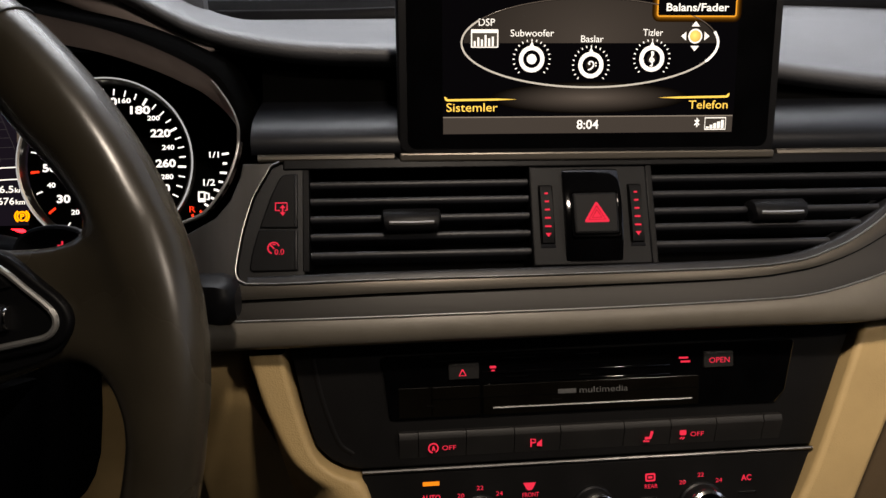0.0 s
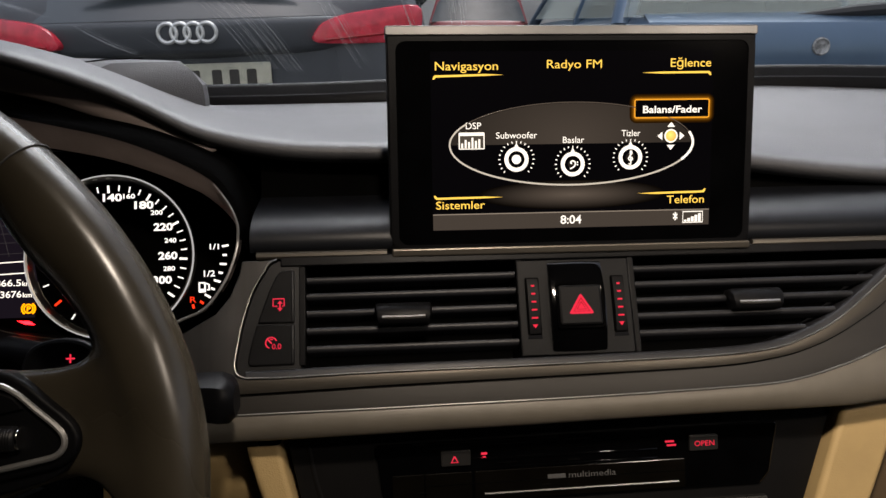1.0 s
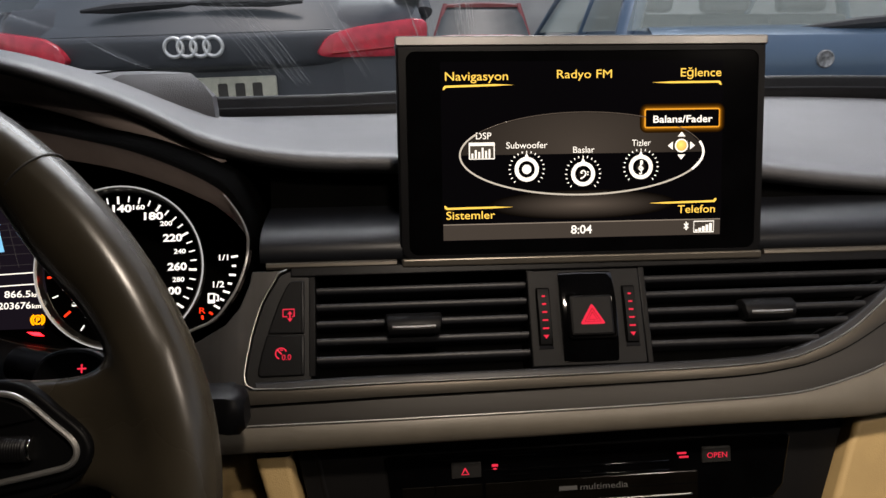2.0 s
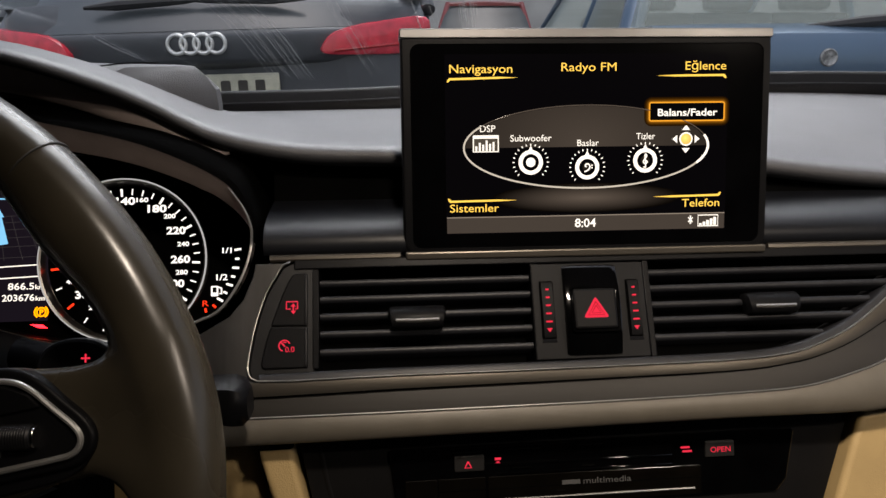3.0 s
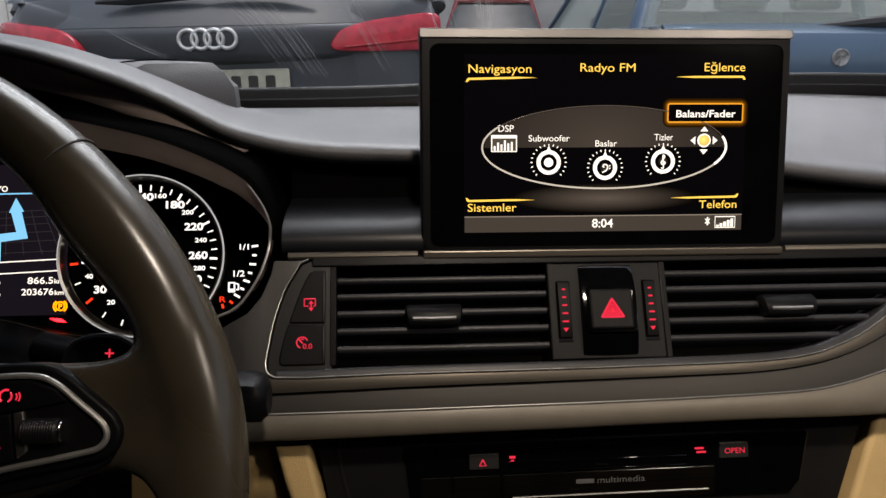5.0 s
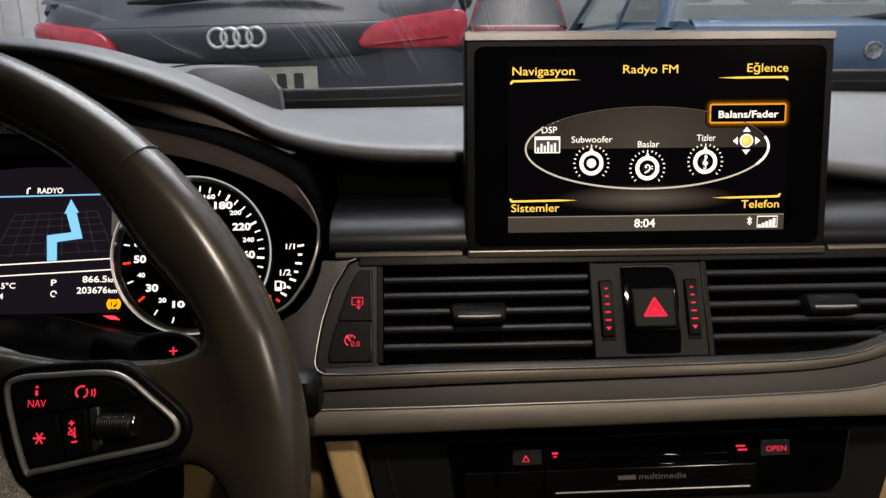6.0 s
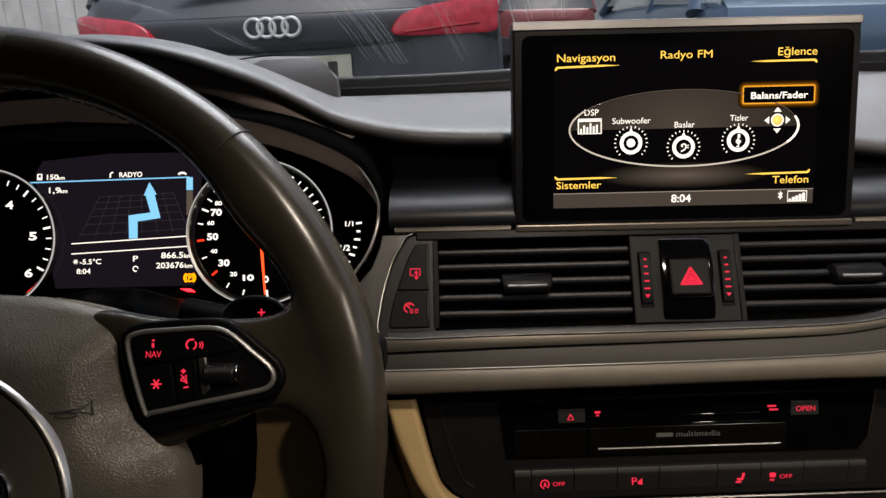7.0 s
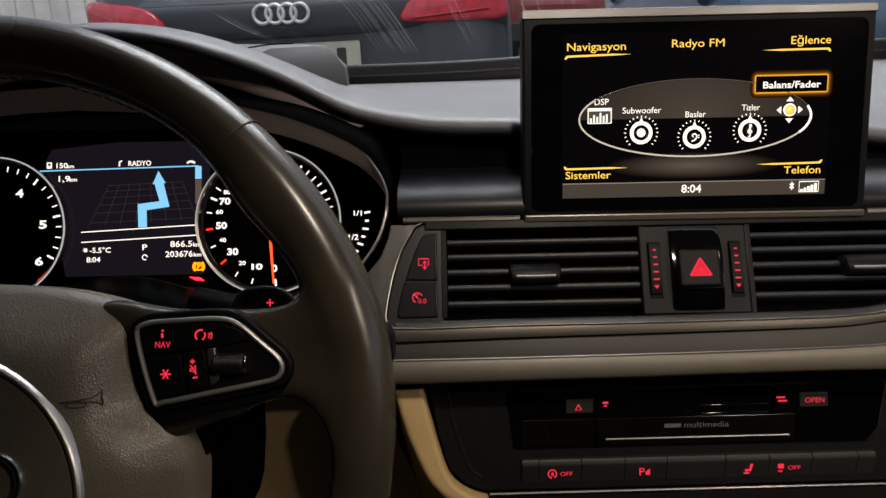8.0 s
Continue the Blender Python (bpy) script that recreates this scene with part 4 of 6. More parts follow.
# ---- beige side trims of the console and knee panels ----
left_in = curve([(-0.1905, 0.020), (-0.1880, 0.0060), (-0.1810, -0.0220), (-0.1735, -0.0450), (-0.1650, -0.0545), (-0.1545, -0.0605), (-0.1445, -0.0645), (-0.1375, -0.0826), (-0.118, -0.150), (-0.105, -0.22)], 6)
left_out = [(-0.165, -0.22), (-0.176, -0.15), (-0.190, -0.085), (-0.200, -0.052), (-0.2105, -0.014), (-0.2150, 0.020)]
def evenly(points, n):
    """n points at even steps along a line."""
    p = [np.array(q, float) for q in points]
    run = np.concatenate(([0.0], np.cumsum([np.linalg.norm(d - c) for c, d in zip(p, p[1:])])))
    at = np.linspace(0, run[-1], n)
    return list(zip(np.interp(at, run, [q[0] for q in p]), np.interp(at, run, [q[1] for q in p])))


tr = thing("console_side_trim", ON_PLAYER, "beige soft console side trim beside the media player", "trim", "console side trims")
inner_edge, outer_edge = evenly(left_in, 40), evenly(list(reversed(left_out)), 40)
rows = []
for i, ((ua, va), (ub, vb)) in enumerate(zip(inner_edge, outer_edge)):
    ridge = max(0.22, 0.86 - 1.5 * i / 39)
    line = [(ua, va - 0.003, -0.03), (ua, va - 0.003, 0.005), (ua + (ub - ua) * 0.03, va + (vb - va) * 0.03 - 0.003, 0.0085)]
    for k in range(1, 13):
        s = k / 12
        drop = max(0.0, (s - ridge) / (1 - ridge))
        line.append((ua + (ub - ua) * s, va + (vb - va) * s - 0.003, 0.010 - 0.040 * drop * drop * (1.6 - 0.6 * drop)))
    line.append((ub, vb - 0.003, -0.05))
    rows.append(line)
part("padding", loft(rows), BEIGE, tr, "", 60)
right_out = curve([(0.1905, 0.024), (0.1595, -0.0636), (0.1428, -0.1000), (0.120, -0.150), (0.10, -0.22)], 6) + curve([(0.155, -0.22), (0.1650, -0.150), (0.1837, -0.1013), (0.2146, -0.0269), (0.236, 0.028)], 6)
tr2 = thing("console_side_trim", ON_PLAYER, "beige soft console side trim beside the media player", "trim", "console side trims")
part("padding", prism([(u, v - 0.003) for u, v in right_out], -0.03, 0.010, 0.004, 3), BEIGE, tr2, "", 60)
kn_l = thing("knee_panel", ON_PLAYER, "beige lower dash panel under the steering column", "dash panel")
def turned_under(u_left, u_right, top, foot, w, lean):
    """A padded panel with a rolled upper edge that leans back under the dash."""
    rows = []
    for i in range(25):
        v = top + (foot - top) * i / 24
        back = w - 0.010 * math.exp(-((v - top) / 0.006) ** 2) - lean * max(0.0, top - 0.030 - v)
        ul, ur = u_left(v), u_right(v)
        rows.append([(ul, v, back - 0.02), (ul + 0.002, v, back - 0.002), (ul + 0.006, v, back), (ur - 0.006, v, back), (ur - 0.002, v, back - 0.002), (ur, v, back - 0.02)])
    return loft(rows)


def trim_side(v):
    return along(-v, [(-0.020, -0.2185), (0.014, -0.2150), (0.052, -0.2040), (0.085, -0.1945), (0.150, -0.180), (0.260, -0.168)])


part("side_panel", turned_under(lambda v: -0.262, trim_side, 0.020, -0.26, -0.012, 0.75), BEIGE, kn_l, "", 60)
part("upper_panel", turned_under(lambda v: -0.70, lambda v: -0.266, 0.020, -0.134, -0.050, 0.75), BEIGE, kn_l, "", 60)
part("lower_panel", turned_under(lambda v: -0.70, lambda v: -0.255, -0.138, -0.26, -0.150, 0.6), BEIGE, kn_l, "", 60)
part("back_plate", box(-0.70, -0.150, -0.30, 0.02, -0.30, -0.29), VOID, kn_l)
kn_r = thing("glovebox", ON_PLAYER, "brown lower dash panel on the passenger side", "dash panel")
part("panel", prism([(0.2400, 0.0250), (0.2190, -0.0260), (0.1880, -0.1010), (0.170, -0.15), (0.160, -0.26), (0.80, -0.26), (0.80, 0.05)], -0.06, -0.012, 0.006, 3), BROWN, kn_r)


# ---- instrument cluster ----
ic = thing("instrument_cluster", ON_CLUSTER, "lit instrument cluster with two round dials and a navigation display", "instrument cluster")
MIDU = -0.1145
face = [(MIDU + u, v) for u, v in ([(-0.200, 0.0), (-0.196, -0.024), (-0.180, -0.042), (-0.15, -0.055), (-0.07, -0.058), (0.07, -0.058), (0.15, -0.055), (0.180, -0.042), (0.196, -0.024), (0.200, 0.0), (0.195, 0.03), (0.17, 0.06), (0.12, 0.085), (0.06, 0.096), (-0.06, 0.096), (-0.12, 0.085), (-0.17, 0.06), (-0.195, 0.03)])]
part("dial_face", prism(curve(face, 4, True), -0.02, -0.001), VOID, ic, "black dial face")


def dial(name, cu, cv, r, label):
    d = part(name, lathe([(r, -0.001), (r, 0.006), (r - 0.0008, 0.0085), (r - 0.0020, 0.0080), (r - 0.0030, 0.0), (r - 0.0030, -0.001)], 64, cu, cv), ALU, ic, label, 40)
    return d


SPU, SPV, SPR = 0.0010, 0.0022, 0.0582
speedo = dial("speedometer", SPU, SPV, SPR, "round speedometer with silver ring")
# added emission brightens the silver dial rings in place of light falling on them
LIT = glow("dial_edge_glow", (0.62, 0.60, 0.58), 0.75)
part("glow_edge", tube([(SPU + (SPR - 0.0004) * math.cos(2 * math.pi * k / 64), SPV + (SPR - 0.0004) * math.sin(2 * math.pi * k / 64), 0.0078) for k in range(64)], 0.0007, 6, True), LIT, speedo, "dial edge with an added dim glow")
part("face", disc(SPU, SPV, SPR - 0.004, -0.002, 0.0004, 48), VOID, speedo)
ANG = [(0, 275), (10, 253), (20, 237), (30, 220), (50, 186), (70, 157), (100, 129), (140, 94), (180, 60), (220, 28), (260, -3), (300, -35), (320, -51)]
for k in range(0, 33):
    val = k * 10
    a = radians(along(val, ANG))
    big = val in (0, 30, 50, 70, 100, 140, 180, 220, 260, 300)
    r0, r1 = SPR - 0.0105 - (0.0012 if big else 0), SPR - 0.0062
    part("tick", bar(SPU + r0 * math.cos(a), SPV + r0 * math.sin(a), SPU + r1 * math.cos(a), SPV + r1 * math.sin(a), 0.0008 if big else 0.0005, 0.0010), DIAL_RED if val in (30, 50) else DIAL_WHITE, speedo)
for val in (0, 10, 20, 30, 40, 50, 60, 70, 80, 100, 120, 140, 160, 180, 200, 220, 240, 260, 280, 300):
    a = radians(along(val, ANG))
    big = val in (0, 10, 30, 50, 70, 100, 140, 180, 220, 260, 300)
    s = (0.0064 if val == 10 else 0.0074) if big else 0.0046
    rr = SPR - 0.0185 - (0.0015 if val >= 100 else 0) + (0.0 if big else 0.0018)
    up = 0.0020
    if val >= 140:
        a = radians(along(val, [(140, 92), (180, 61), (220, 31), (260, 0), (280, -13.5), (300, -27)]))
        rr, up = (0.0382 if big else 0.0402) + 0.0050 * max(0.0, math.sin(a)), 0.0
    words("numeral", str(val), SPU + rr * math.cos(a), SPV + rr * math.sin(a) - s * 0.36 + up, 0.0010, s, DIAL_WHITE, speedo, (0.0045 if big else 0.0028) * len(str(val)), 'CENTER', bold=0.00024 if big else 0.00012)
na = radians(along(0, ANG) - 1)
part("needle", prism([(SPU + 0.008 * math.cos(na) - 0.0011, SPV + 0.008 * math.sin(na)), (SPU + 0.008 * math.cos(na) + 0.0011, SPV + 0.008 * math.sin(na)),
                      (SPU + 0.050 * math.cos(na) + 0.0006, SPV + 0.050 * math.sin(na)), (SPU + 0.050 * math.cos(na) - 0.0006, SPV + 0.050 * math.sin(na))], 0.004, 0.0048), glow("needle_red", (1.0, 0.07, 0.015), 2.2), speedo, "glowing red needle")
part("needle_hub", lathe([(0.0075, 0.001), (0.0075, 0.005), (0.006, 0.006), (0.0002, 0.0064)], 32, SPU, SPV), VOID, speedo)
TU, TV = -0.2206, 0.0002
tach = dial("rev_counter", TU, TV, SPR, "round rev counter with silver ring")
part("glow_edge", tube([(TU + (SPR - 0.0004) * math.cos(2 * math.pi * k / 64), TV + (SPR - 0.0004) * math.sin(2 * math.pi * k / 64), 0.0078) for k in range(64)], 0.0007, 6, True), LIT, tach, "dial edge with an added dim glow")
part("face", disc(TU, TV, SPR - 0.004, -0.002, 0.0004, 48), VOID, tach)
for k in range(0, 29):
    a = radians(250 - 278 * k / 28)
    big = k % 4 == 0
    r0, r1 = SPR - 0.0105 - (0.0015 if big else 0), SPR - 0.0062
    part("tick", bar(TU + r0 * math.cos(a), TV + r0 * math.sin(a), TU + r1 * math.cos(a), TV + r1 * math.sin(a), 0.0008 if big else 0.0005, 0.0010), DIAL_WHITE, tach)
for k, (uu, vv) in enumerate(((-0.2030, 0.0290), (-0.1836, 0.0032), (-0.1866, -0.0266))):
    words("numeral", str(4 + k), uu, vv - 0.0025, 0.0010, 0.0090, DIAL_WHITE, tach, 0.0064, 'CENTER', bold=0.00025)
part("red_zone", line2(arc(TU, TV, SPR - 0.0042, SPR - 0.0042, -52, 2, 24), 0.0011, 0.0009), DIAL_RED, tach, "red zone arc")
# fuel gauge
fg = part("fuel_gauge", disc(0.0640, -0.008, 0.004, -0.002, -0.0004, 12), VOID, ic, "small fuel gauge")
for k in range(8):
    a = radians(7.8 - 6.4 * k)
    c, s, r0 = math.cos(a), math.sin(a), 0.0603 - 0.0066 * k / 7
    half_long = 0.0024 if k % 2 == 0 else 0.0015
    part("tick", bar(0.020 + (r0 - half_long) * c, (r0 - half_long) * s, 0.020 + (r0 + half_long) * c, (r0 + half_long) * s, 0.0008, 0.0008), DIAL_WHITE if k < 7 else DIAL_RED, fg)
part("tick", bar(0.0566, -0.0336, 0.0572, -0.0366, 0.0008, 0.0008), DIAL_RED, fg)
words("numeral", "1/1", 0.0674, 0.0058, 0.0008, 0.0056, DIAL_WHITE, fg, 0.0066, bold=0.0001)
words("numeral", "1/2", 0.0630, -0.0138, 0.0008, 0.0062, DIAL_WHITE, fg, 0.0080, bold=0.0001)
words("numeral", "R", 0.0541, -0.0322, 0.0008, 0.0060, DIAL_RED, fg, 0.0042)
part("pump_icon", join(frame_ring(rrect(0.0606, 0.0656, -0.0252, -0.0178, 0.0006), rrect(0.0616, 0.0646, -0.0226, -0.0188, 0.0003), 0.0, 0.0008), line2([(0.0658, -0.0188), (0.0680, -0.0196), (0.0680, -0.0236), (0.0664, -0.0232)], 0.0006, 0.0006)), DIAL_WHITE, fg, "white pump symbol")
# centre display
cd = part("centre_display", prism([(-0.1860, 0.0530), (-0.1800, 0.0640), (-0.1250, 0.0690), (-0.0680, 0.0685), (-0.0500, 0.0560), (-0.0560, -0.0400), (-0.1680, -0.0400)], -0.002, 0.0002), UI_VIOLET, ic, "dim display between the dials")
cd.location = (0.0028, 0.0010, 0.0)
q = 0.0006
part("guide_line", bar(-0.1933, 0.0464, -0.0600, 0.0480, 0.0005, q), UI_BLUE, cd, "blue line")
part("route_arrow", join(prism([(-0.1088, -0.0012), (-0.1020, -0.0010), (-0.1022, 0.0128), (-0.0836, 0.0152), (-0.0886, 0.0350), (-0.0958, 0.0345), (-0.0916, 0.0198), (-0.1094, 0.0178)], 0.0003, 0.0007),
                         prism([(-0.0972, 0.0338), (-0.0868, 0.0345), (-0.0926, 0.0445)], 0.0003, 0.0007)), UI_BLUE, cd, "pale blue route arrow")
part("map_grid", join(*[bar(-0.1490 + 0.0126 * k, 0.0012 + 0.0004 * k, -0.1330 + 0.0085 * k, 0.0340 + 0.0003 * k, 0.00016, 0.0004) for k in range(8)],
                      *[bar(-0.1490 + 0.016 * g, 0.0012 + 0.0328 * g, -0.0608 - 0.0127 * g, 0.0040 + 0.0321 * g, 0.00016, 0.0004) for g in (0.06, 0.30, 0.50, 0.68, 0.84, 0.98)]), glow("display_faint_grey", (0.13, 0.11, 0.11), 0.3), cd, "faint map grid")
part("divider", bar(-0.1554, -0.0042, -0.0590, 0.0000, 0.0004, q), UI_WHITE, cd)
part("divider", bar(-0.1553, -0.0124, -0.0582, -0.0082, 0.0004, q), UI_WHITE, cd)
part("level_bar", box(-0.0625, -0.0575, 0.0375, 0.0478, 0.0003, 0.0007), UI_BLUE, cd, "blue level bar")
part("level_bar", box(-0.0625, -0.0575, 0.0170, 0.0370, 0.0003, 0.0006), UI_GREY, cd)
for t, u, v, s, wd in (("150", -0.1774, 0.0486, 0.0060, 0.0092), ("km", -0.1674, 0.0486, 0.0040, 0.0056), ("1,9", -0.1760, 0.0375, 0.0066, 0.0094), ("km", -0.1656, 0.0375, 0.0044, 0.0062), ("RADYO", -0.1175, 0.0492, 0.0058, 0.0186), ("-5.5°C", -0.1486, -0.0210, 0.0058, 0.0172), ("8:04", -0.1510, -0.0286, 0.0058, 0.0112),
                      ("P", -0.1060, -0.0195, 0.0064, 0.0040), ("866.5", -0.0830, -0.0175, 0.0066, 0.0178), ("km", -0.0645, -0.0175, 0.0046, 0.0062), ("203676", -0.0870, -0.0256, 0.0066, 0.0222), ("km", -0.0641, -0.0256, 0.0046, 0.0062)):
    words("display_text", t, u, v, q, s, UI_WHITE, cd, wd, bold=0.00008)
part("frost_icon", join(*[bar(-0.1518 - 0.0020 * math.cos(radians(d)), -0.0188 - 0.0020 * math.sin(radians(d)), -0.1518 + 0.0020 * math.cos(radians(d)), -0.0188 + 0.0020 * math.sin(radians(d)), 0.00035, q) for d in (0, 60, 120)]), UI_WHITE, cd)
part("pump_icon", frame_ring(rrect(-0.1840, -0.1800, 0.0485, 0.0535, 0.0005), rrect(-0.1832, -0.1808, 0.0505, 0.0528, 0.0003), 0.0002, q), UI_WHITE, cd)
part("turn_icon", line2([(-0.1246, 0.0490), (-0.1244, 0.0525), (-0.1224, 0.0535)], 0.0006, q), UI_WHITE, cd)
part("phone_icon", line2(arc(-0.0660, 0.0495, 0.0032, 0.0022, 20, 160, 10), 0.0008, q), UI_WHITE, cd)
part("gear_icon", line2(arc(-0.1035, -0.0255, 0.0020, 0.0020, 0, 300, 14), 0.0004, q), UI_WHITE, cd)
PU, PV = -0.0570, -0.0328
pk = part("parking_lamp", line2(arc(PU, PV, 0.0030, 0.0030, 0, 360, 28), 0.0005, 0.0006), WARM, ic, "glowing amber parking brake lamp")
part("lamp_brackets", join(line2(arc(PU, PV, 0.0045, 0.0043, 125, 235, 12), 0.0006, 0.0006), line2(arc(PU, PV, 0.0045, 0.0043, -55, 55, 12), 0.0006, 0.0006)), WARM, pk)
words("lamp_sign", "P", PU - 0.0013, PV - 0.0018, 0.0008, 0.0050, WARM, pk, 0.0028, bold=0.0002)
part("warning_lamp", prism([(PU - 0.0075, PV - 0.0084), (PU - 0.0020, PV - 0.0110), (PU + 0.0046, PV - 0.0116), (PU + 0.0006, PV - 0.0088)], 0.0, 0.0008), RED_LAMP, ic, "glowing red warning lamp")

# hooded surround of the cluster with its thin bright edge
def shroud_edge():
    half = [(0.0, 0.938), (0.06, 0.934), (0.125, 0.9215), (0.158, 0.913), (0.188, 0.9005), (0.2064, 0.8895), (0.2144, 0.8796), (0.2196, 0.8698), (0.2221, 0.8605), (0.2219, 0.8531), (0.2205, 0.8429), (0.2163, 0.8306), (0.2113, 0.8220), (0.2046, 0.8135), (0.1978, 0.8088), (0.1875, 0.8049), (0.14, 0.786), (0.06, 0.770), (0.0, 0.766)]
    right = curve(half, 4)
    return right + [(-x, z) for x, z in reversed(right[1:-1])]


sh = thing("cluster_surround", pose(-0.4365, 0, 0), "dark brown plastic surround of the instruments with a thin bright edge drawn only where it catches light", "trim", kind="structure")
E0 = shroud_edge()
def front(z):
    """How far forward the surround's edge stands."""
    return -0.028 if z > 0.85 else -0.028 + 0.5 * (z - 0.85)


def funnel(steps):
    rows = []
    for k, kz, y in steps:
        row_ = []
        for x, z in E0:
            high = min(1.0, max(0.0, (z - 0.852) / 0.040))
            z_high, z_low = 0.85 + (z - 0.85) * kz, z - 0.45 * max(y, 0.0)
            row_.append((x * (1 - (1 - k) * high), y + front(z), z_low + (z_high - z_low) * high))
        rows.append(row_)
    return loft(rows, True)


part("outer_skin", funnel(((0.985, 0.985, 0.10), (1.026, 1.024, 0.03), (1.028, 1.026, 0.008), (1.022, 1.020, 0.002), (1.0, 1.0, 0.0))), VOID, sh, "black outer skin", 50)
part("inner_band", funnel(((1.0, 1.0, 0.0), (0.994, 0.980, 0.0010), (0.964, 0.89, 0.0035), (0.938, 0.80, 0.0070))), SHROUD, sh, "brown inner band", 50)
part("tunnel", funnel(((0.938, 0.80, 0.0070), (0.934, 0.77, 0.012), (0.930, 0.70, 0.045), (0.95, 0.66, 0.085))), VOID, sh, "black tunnel", 50)
# the edge's highlight as a tube: only the lit stretch, thinning out upwards
RIM_LINE = [(x * 0.998, -0.0012 + front(z), 0.85 + (z - 0.85) * 0.998) for x, z in E0 if x > 0.05 and z < 0.888]
part("bright_edge", tube(RIM_LINE, [0.0001 + 0.0008 * min(1.0, k / 12) for k in range(len(RIM_LINE))], 8), BRIGHT, sh, "thin bright edge drawn only where it catches light")

# black ledge below the dials
ledge = thing("cluster_ledge", ON_CLUSTER, "black curved ledge below the instrument dials", "trim", kind="structure")
LED = [(-0.30, -0.050), (-0.26, -0.0575), (-0.21, -0.0575), (-0.165, -0.0470), (-0.130, -0.0402), (-0.095, -0.0408), (-0.060, -0.0498), (-0.027, -0.0545), (0.0, -0.0575), (0.035, -0.052), (0.06, -0.040)]
crest = curve(LED, 6)
part("shelf", loft([[(u, v + 0.001, -0.002), (u, v, 0.004), (u, v - 0.002, 0.008), (u, v - 0.008, 0.020), (u, v - 0.018, 0.040), (u, v - 0.04, 0.055)] for u, v in crest]), RAIL, ledge, "", 60)
part("fine_line", tube([(u, v - 0.0012, 0.0062) for u, v in crest], 0.0005, 6), DECOR, ledge, "fine bright line")

# brown lining below the hood's lip
lin = thing("hood_lining", ON_DASH, "brown plastic lining below the instrument hood", "trim", kind="structure")
rows = []
for k in range(45):
    x = -0.54 + 0.304 * k / 44
    z, h = along(x, LIP), (0.0150 + 0.007 * min(1.0, max(0.0, (-0.27 - x) / 0.08))) * min(1.0, max(0.02, (-0.238 - x) / 0.018)) ** 0.6
    rows.append([(x, 0.050, z + 0.004), (x, 0.0365, z + 0.001), (x, 0.0345, z - h * 0.25), (x, 0.0345, z - h * 0.7), (x, 0.0355, z - h * 0.95), (x, 0.0380, z - h), (x, 0.055, z - 0.002 - h)])
part("lining", loft(rows), SHROUD, lin, "", 60)

# small box on the dash top behind the hood
hud = thing("dash_top_box", pose(0, 0, 0), "grey plastic box on the dash top behind the instrument hood", "housing")
rows = []
for y, xr, zt in ((0.048, -0.306, 0.953), (0.056, -0.298, 0.957), (0.100, -0.263, 0.956), (0.112, -0.263, 0.952)):
    rows.append([(xr, y, 0.895), (xr, y, 0.926), (xr - 0.001, y, 0.937), (xr - 0.008, y, zt - 0.008), (xr - 0.016, y, zt - 0.001), (xr - 0.03, y, zt), (-0.46, y, zt + 0.004), (-0.60, y, zt - 0.02), (-0.61, y, 0.895)])
part("shell", loft(rows, True, False, True), PAD, hud, "", 28)
part("seam", tube(curve([(-0.335, 0.052, 0.9562), (-0.322, 0.062, 0.9580), (-0.312, 0.078, 0.9580), (-0.306, 0.098, 0.9572)], 6), 0.0006, 6), VOID, hud, "dark panel seam")

# ---- steering wheel ----
sw = thing("steering_wheel", ON_WHEEL, "brown-black leather steering wheel with chrome-framed keys and round emblem", "steering wheel")
WU, WV, WR, RT = -0.013, 0.003, 0.2010, 0.0158
rows = []
for k in range(97):
    a = 2 * math.pi * k / 96
    row_ = []
    deg = math.degrees(a) % 360
    fat = 1.0 + 0.05 * math.exp(-((min(abs(deg - 25), abs(deg - 155)) / 14) ** 2))
    side = min(abs(deg - 13), abs(deg - 167))
    swell = 0.18 * math.exp(-((side / 14) ** 2)) + 0.10 * math.exp(-(((deg - 90) / 22) ** 2))
    grip = 0.42 * math.exp(-((min(abs(deg - 39), abs(deg - 141)) / 9) ** 2))
    for j in range(24):
        b = 2 * math.pi * j / 24
        rad = WR + RT * fat * 0.98 * math.cos(b) * (1.0 + (grip if math.cos(b) < 0 else swell))
        row_.append((WU + rad * math.cos(a), WV + rad * math.sin(a), -0.012 + RT * fat * 1.08 * math.sin(b)))
    rows.append(row_)
cover = [loft(rows[:-1], True, True)]
for deg in (47, 133, -47, 227):
    a = radians(deg)
    part("seam", tube([(WU + (WR + RT * 0.962 * math.cos(b)) * math.cos(a), WV + (WR + RT * 0.962 * math.cos(b)) * math.sin(a), -0.012 + RT * 1.058 * math.sin(b)) for b in [2 * math.pi * j / 32 for j in range(32)]], 0.00045, 6, True), STITCH, sw, "leather seam")
part("stitching", join(*[tube([(WU + (WR - RT * 0.985) * math.cos(radians(d)), WV + (WR - RT * 0.985) * math.sin(radians(d)), -0.0155), (WU + (WR - RT * 0.985) * math.cos(radians(d + 0.9)), WV + (WR - RT * 0.985) * math.sin(radians(d + 0.9)), -0.0125)], 0.0005, 5) for d in range(0, 360, 2)]), STITCH, sw, "row of dark stitches")


def mirror(pts):
    return [(2 * WU - u, v) for u, v in reversed(pts)]


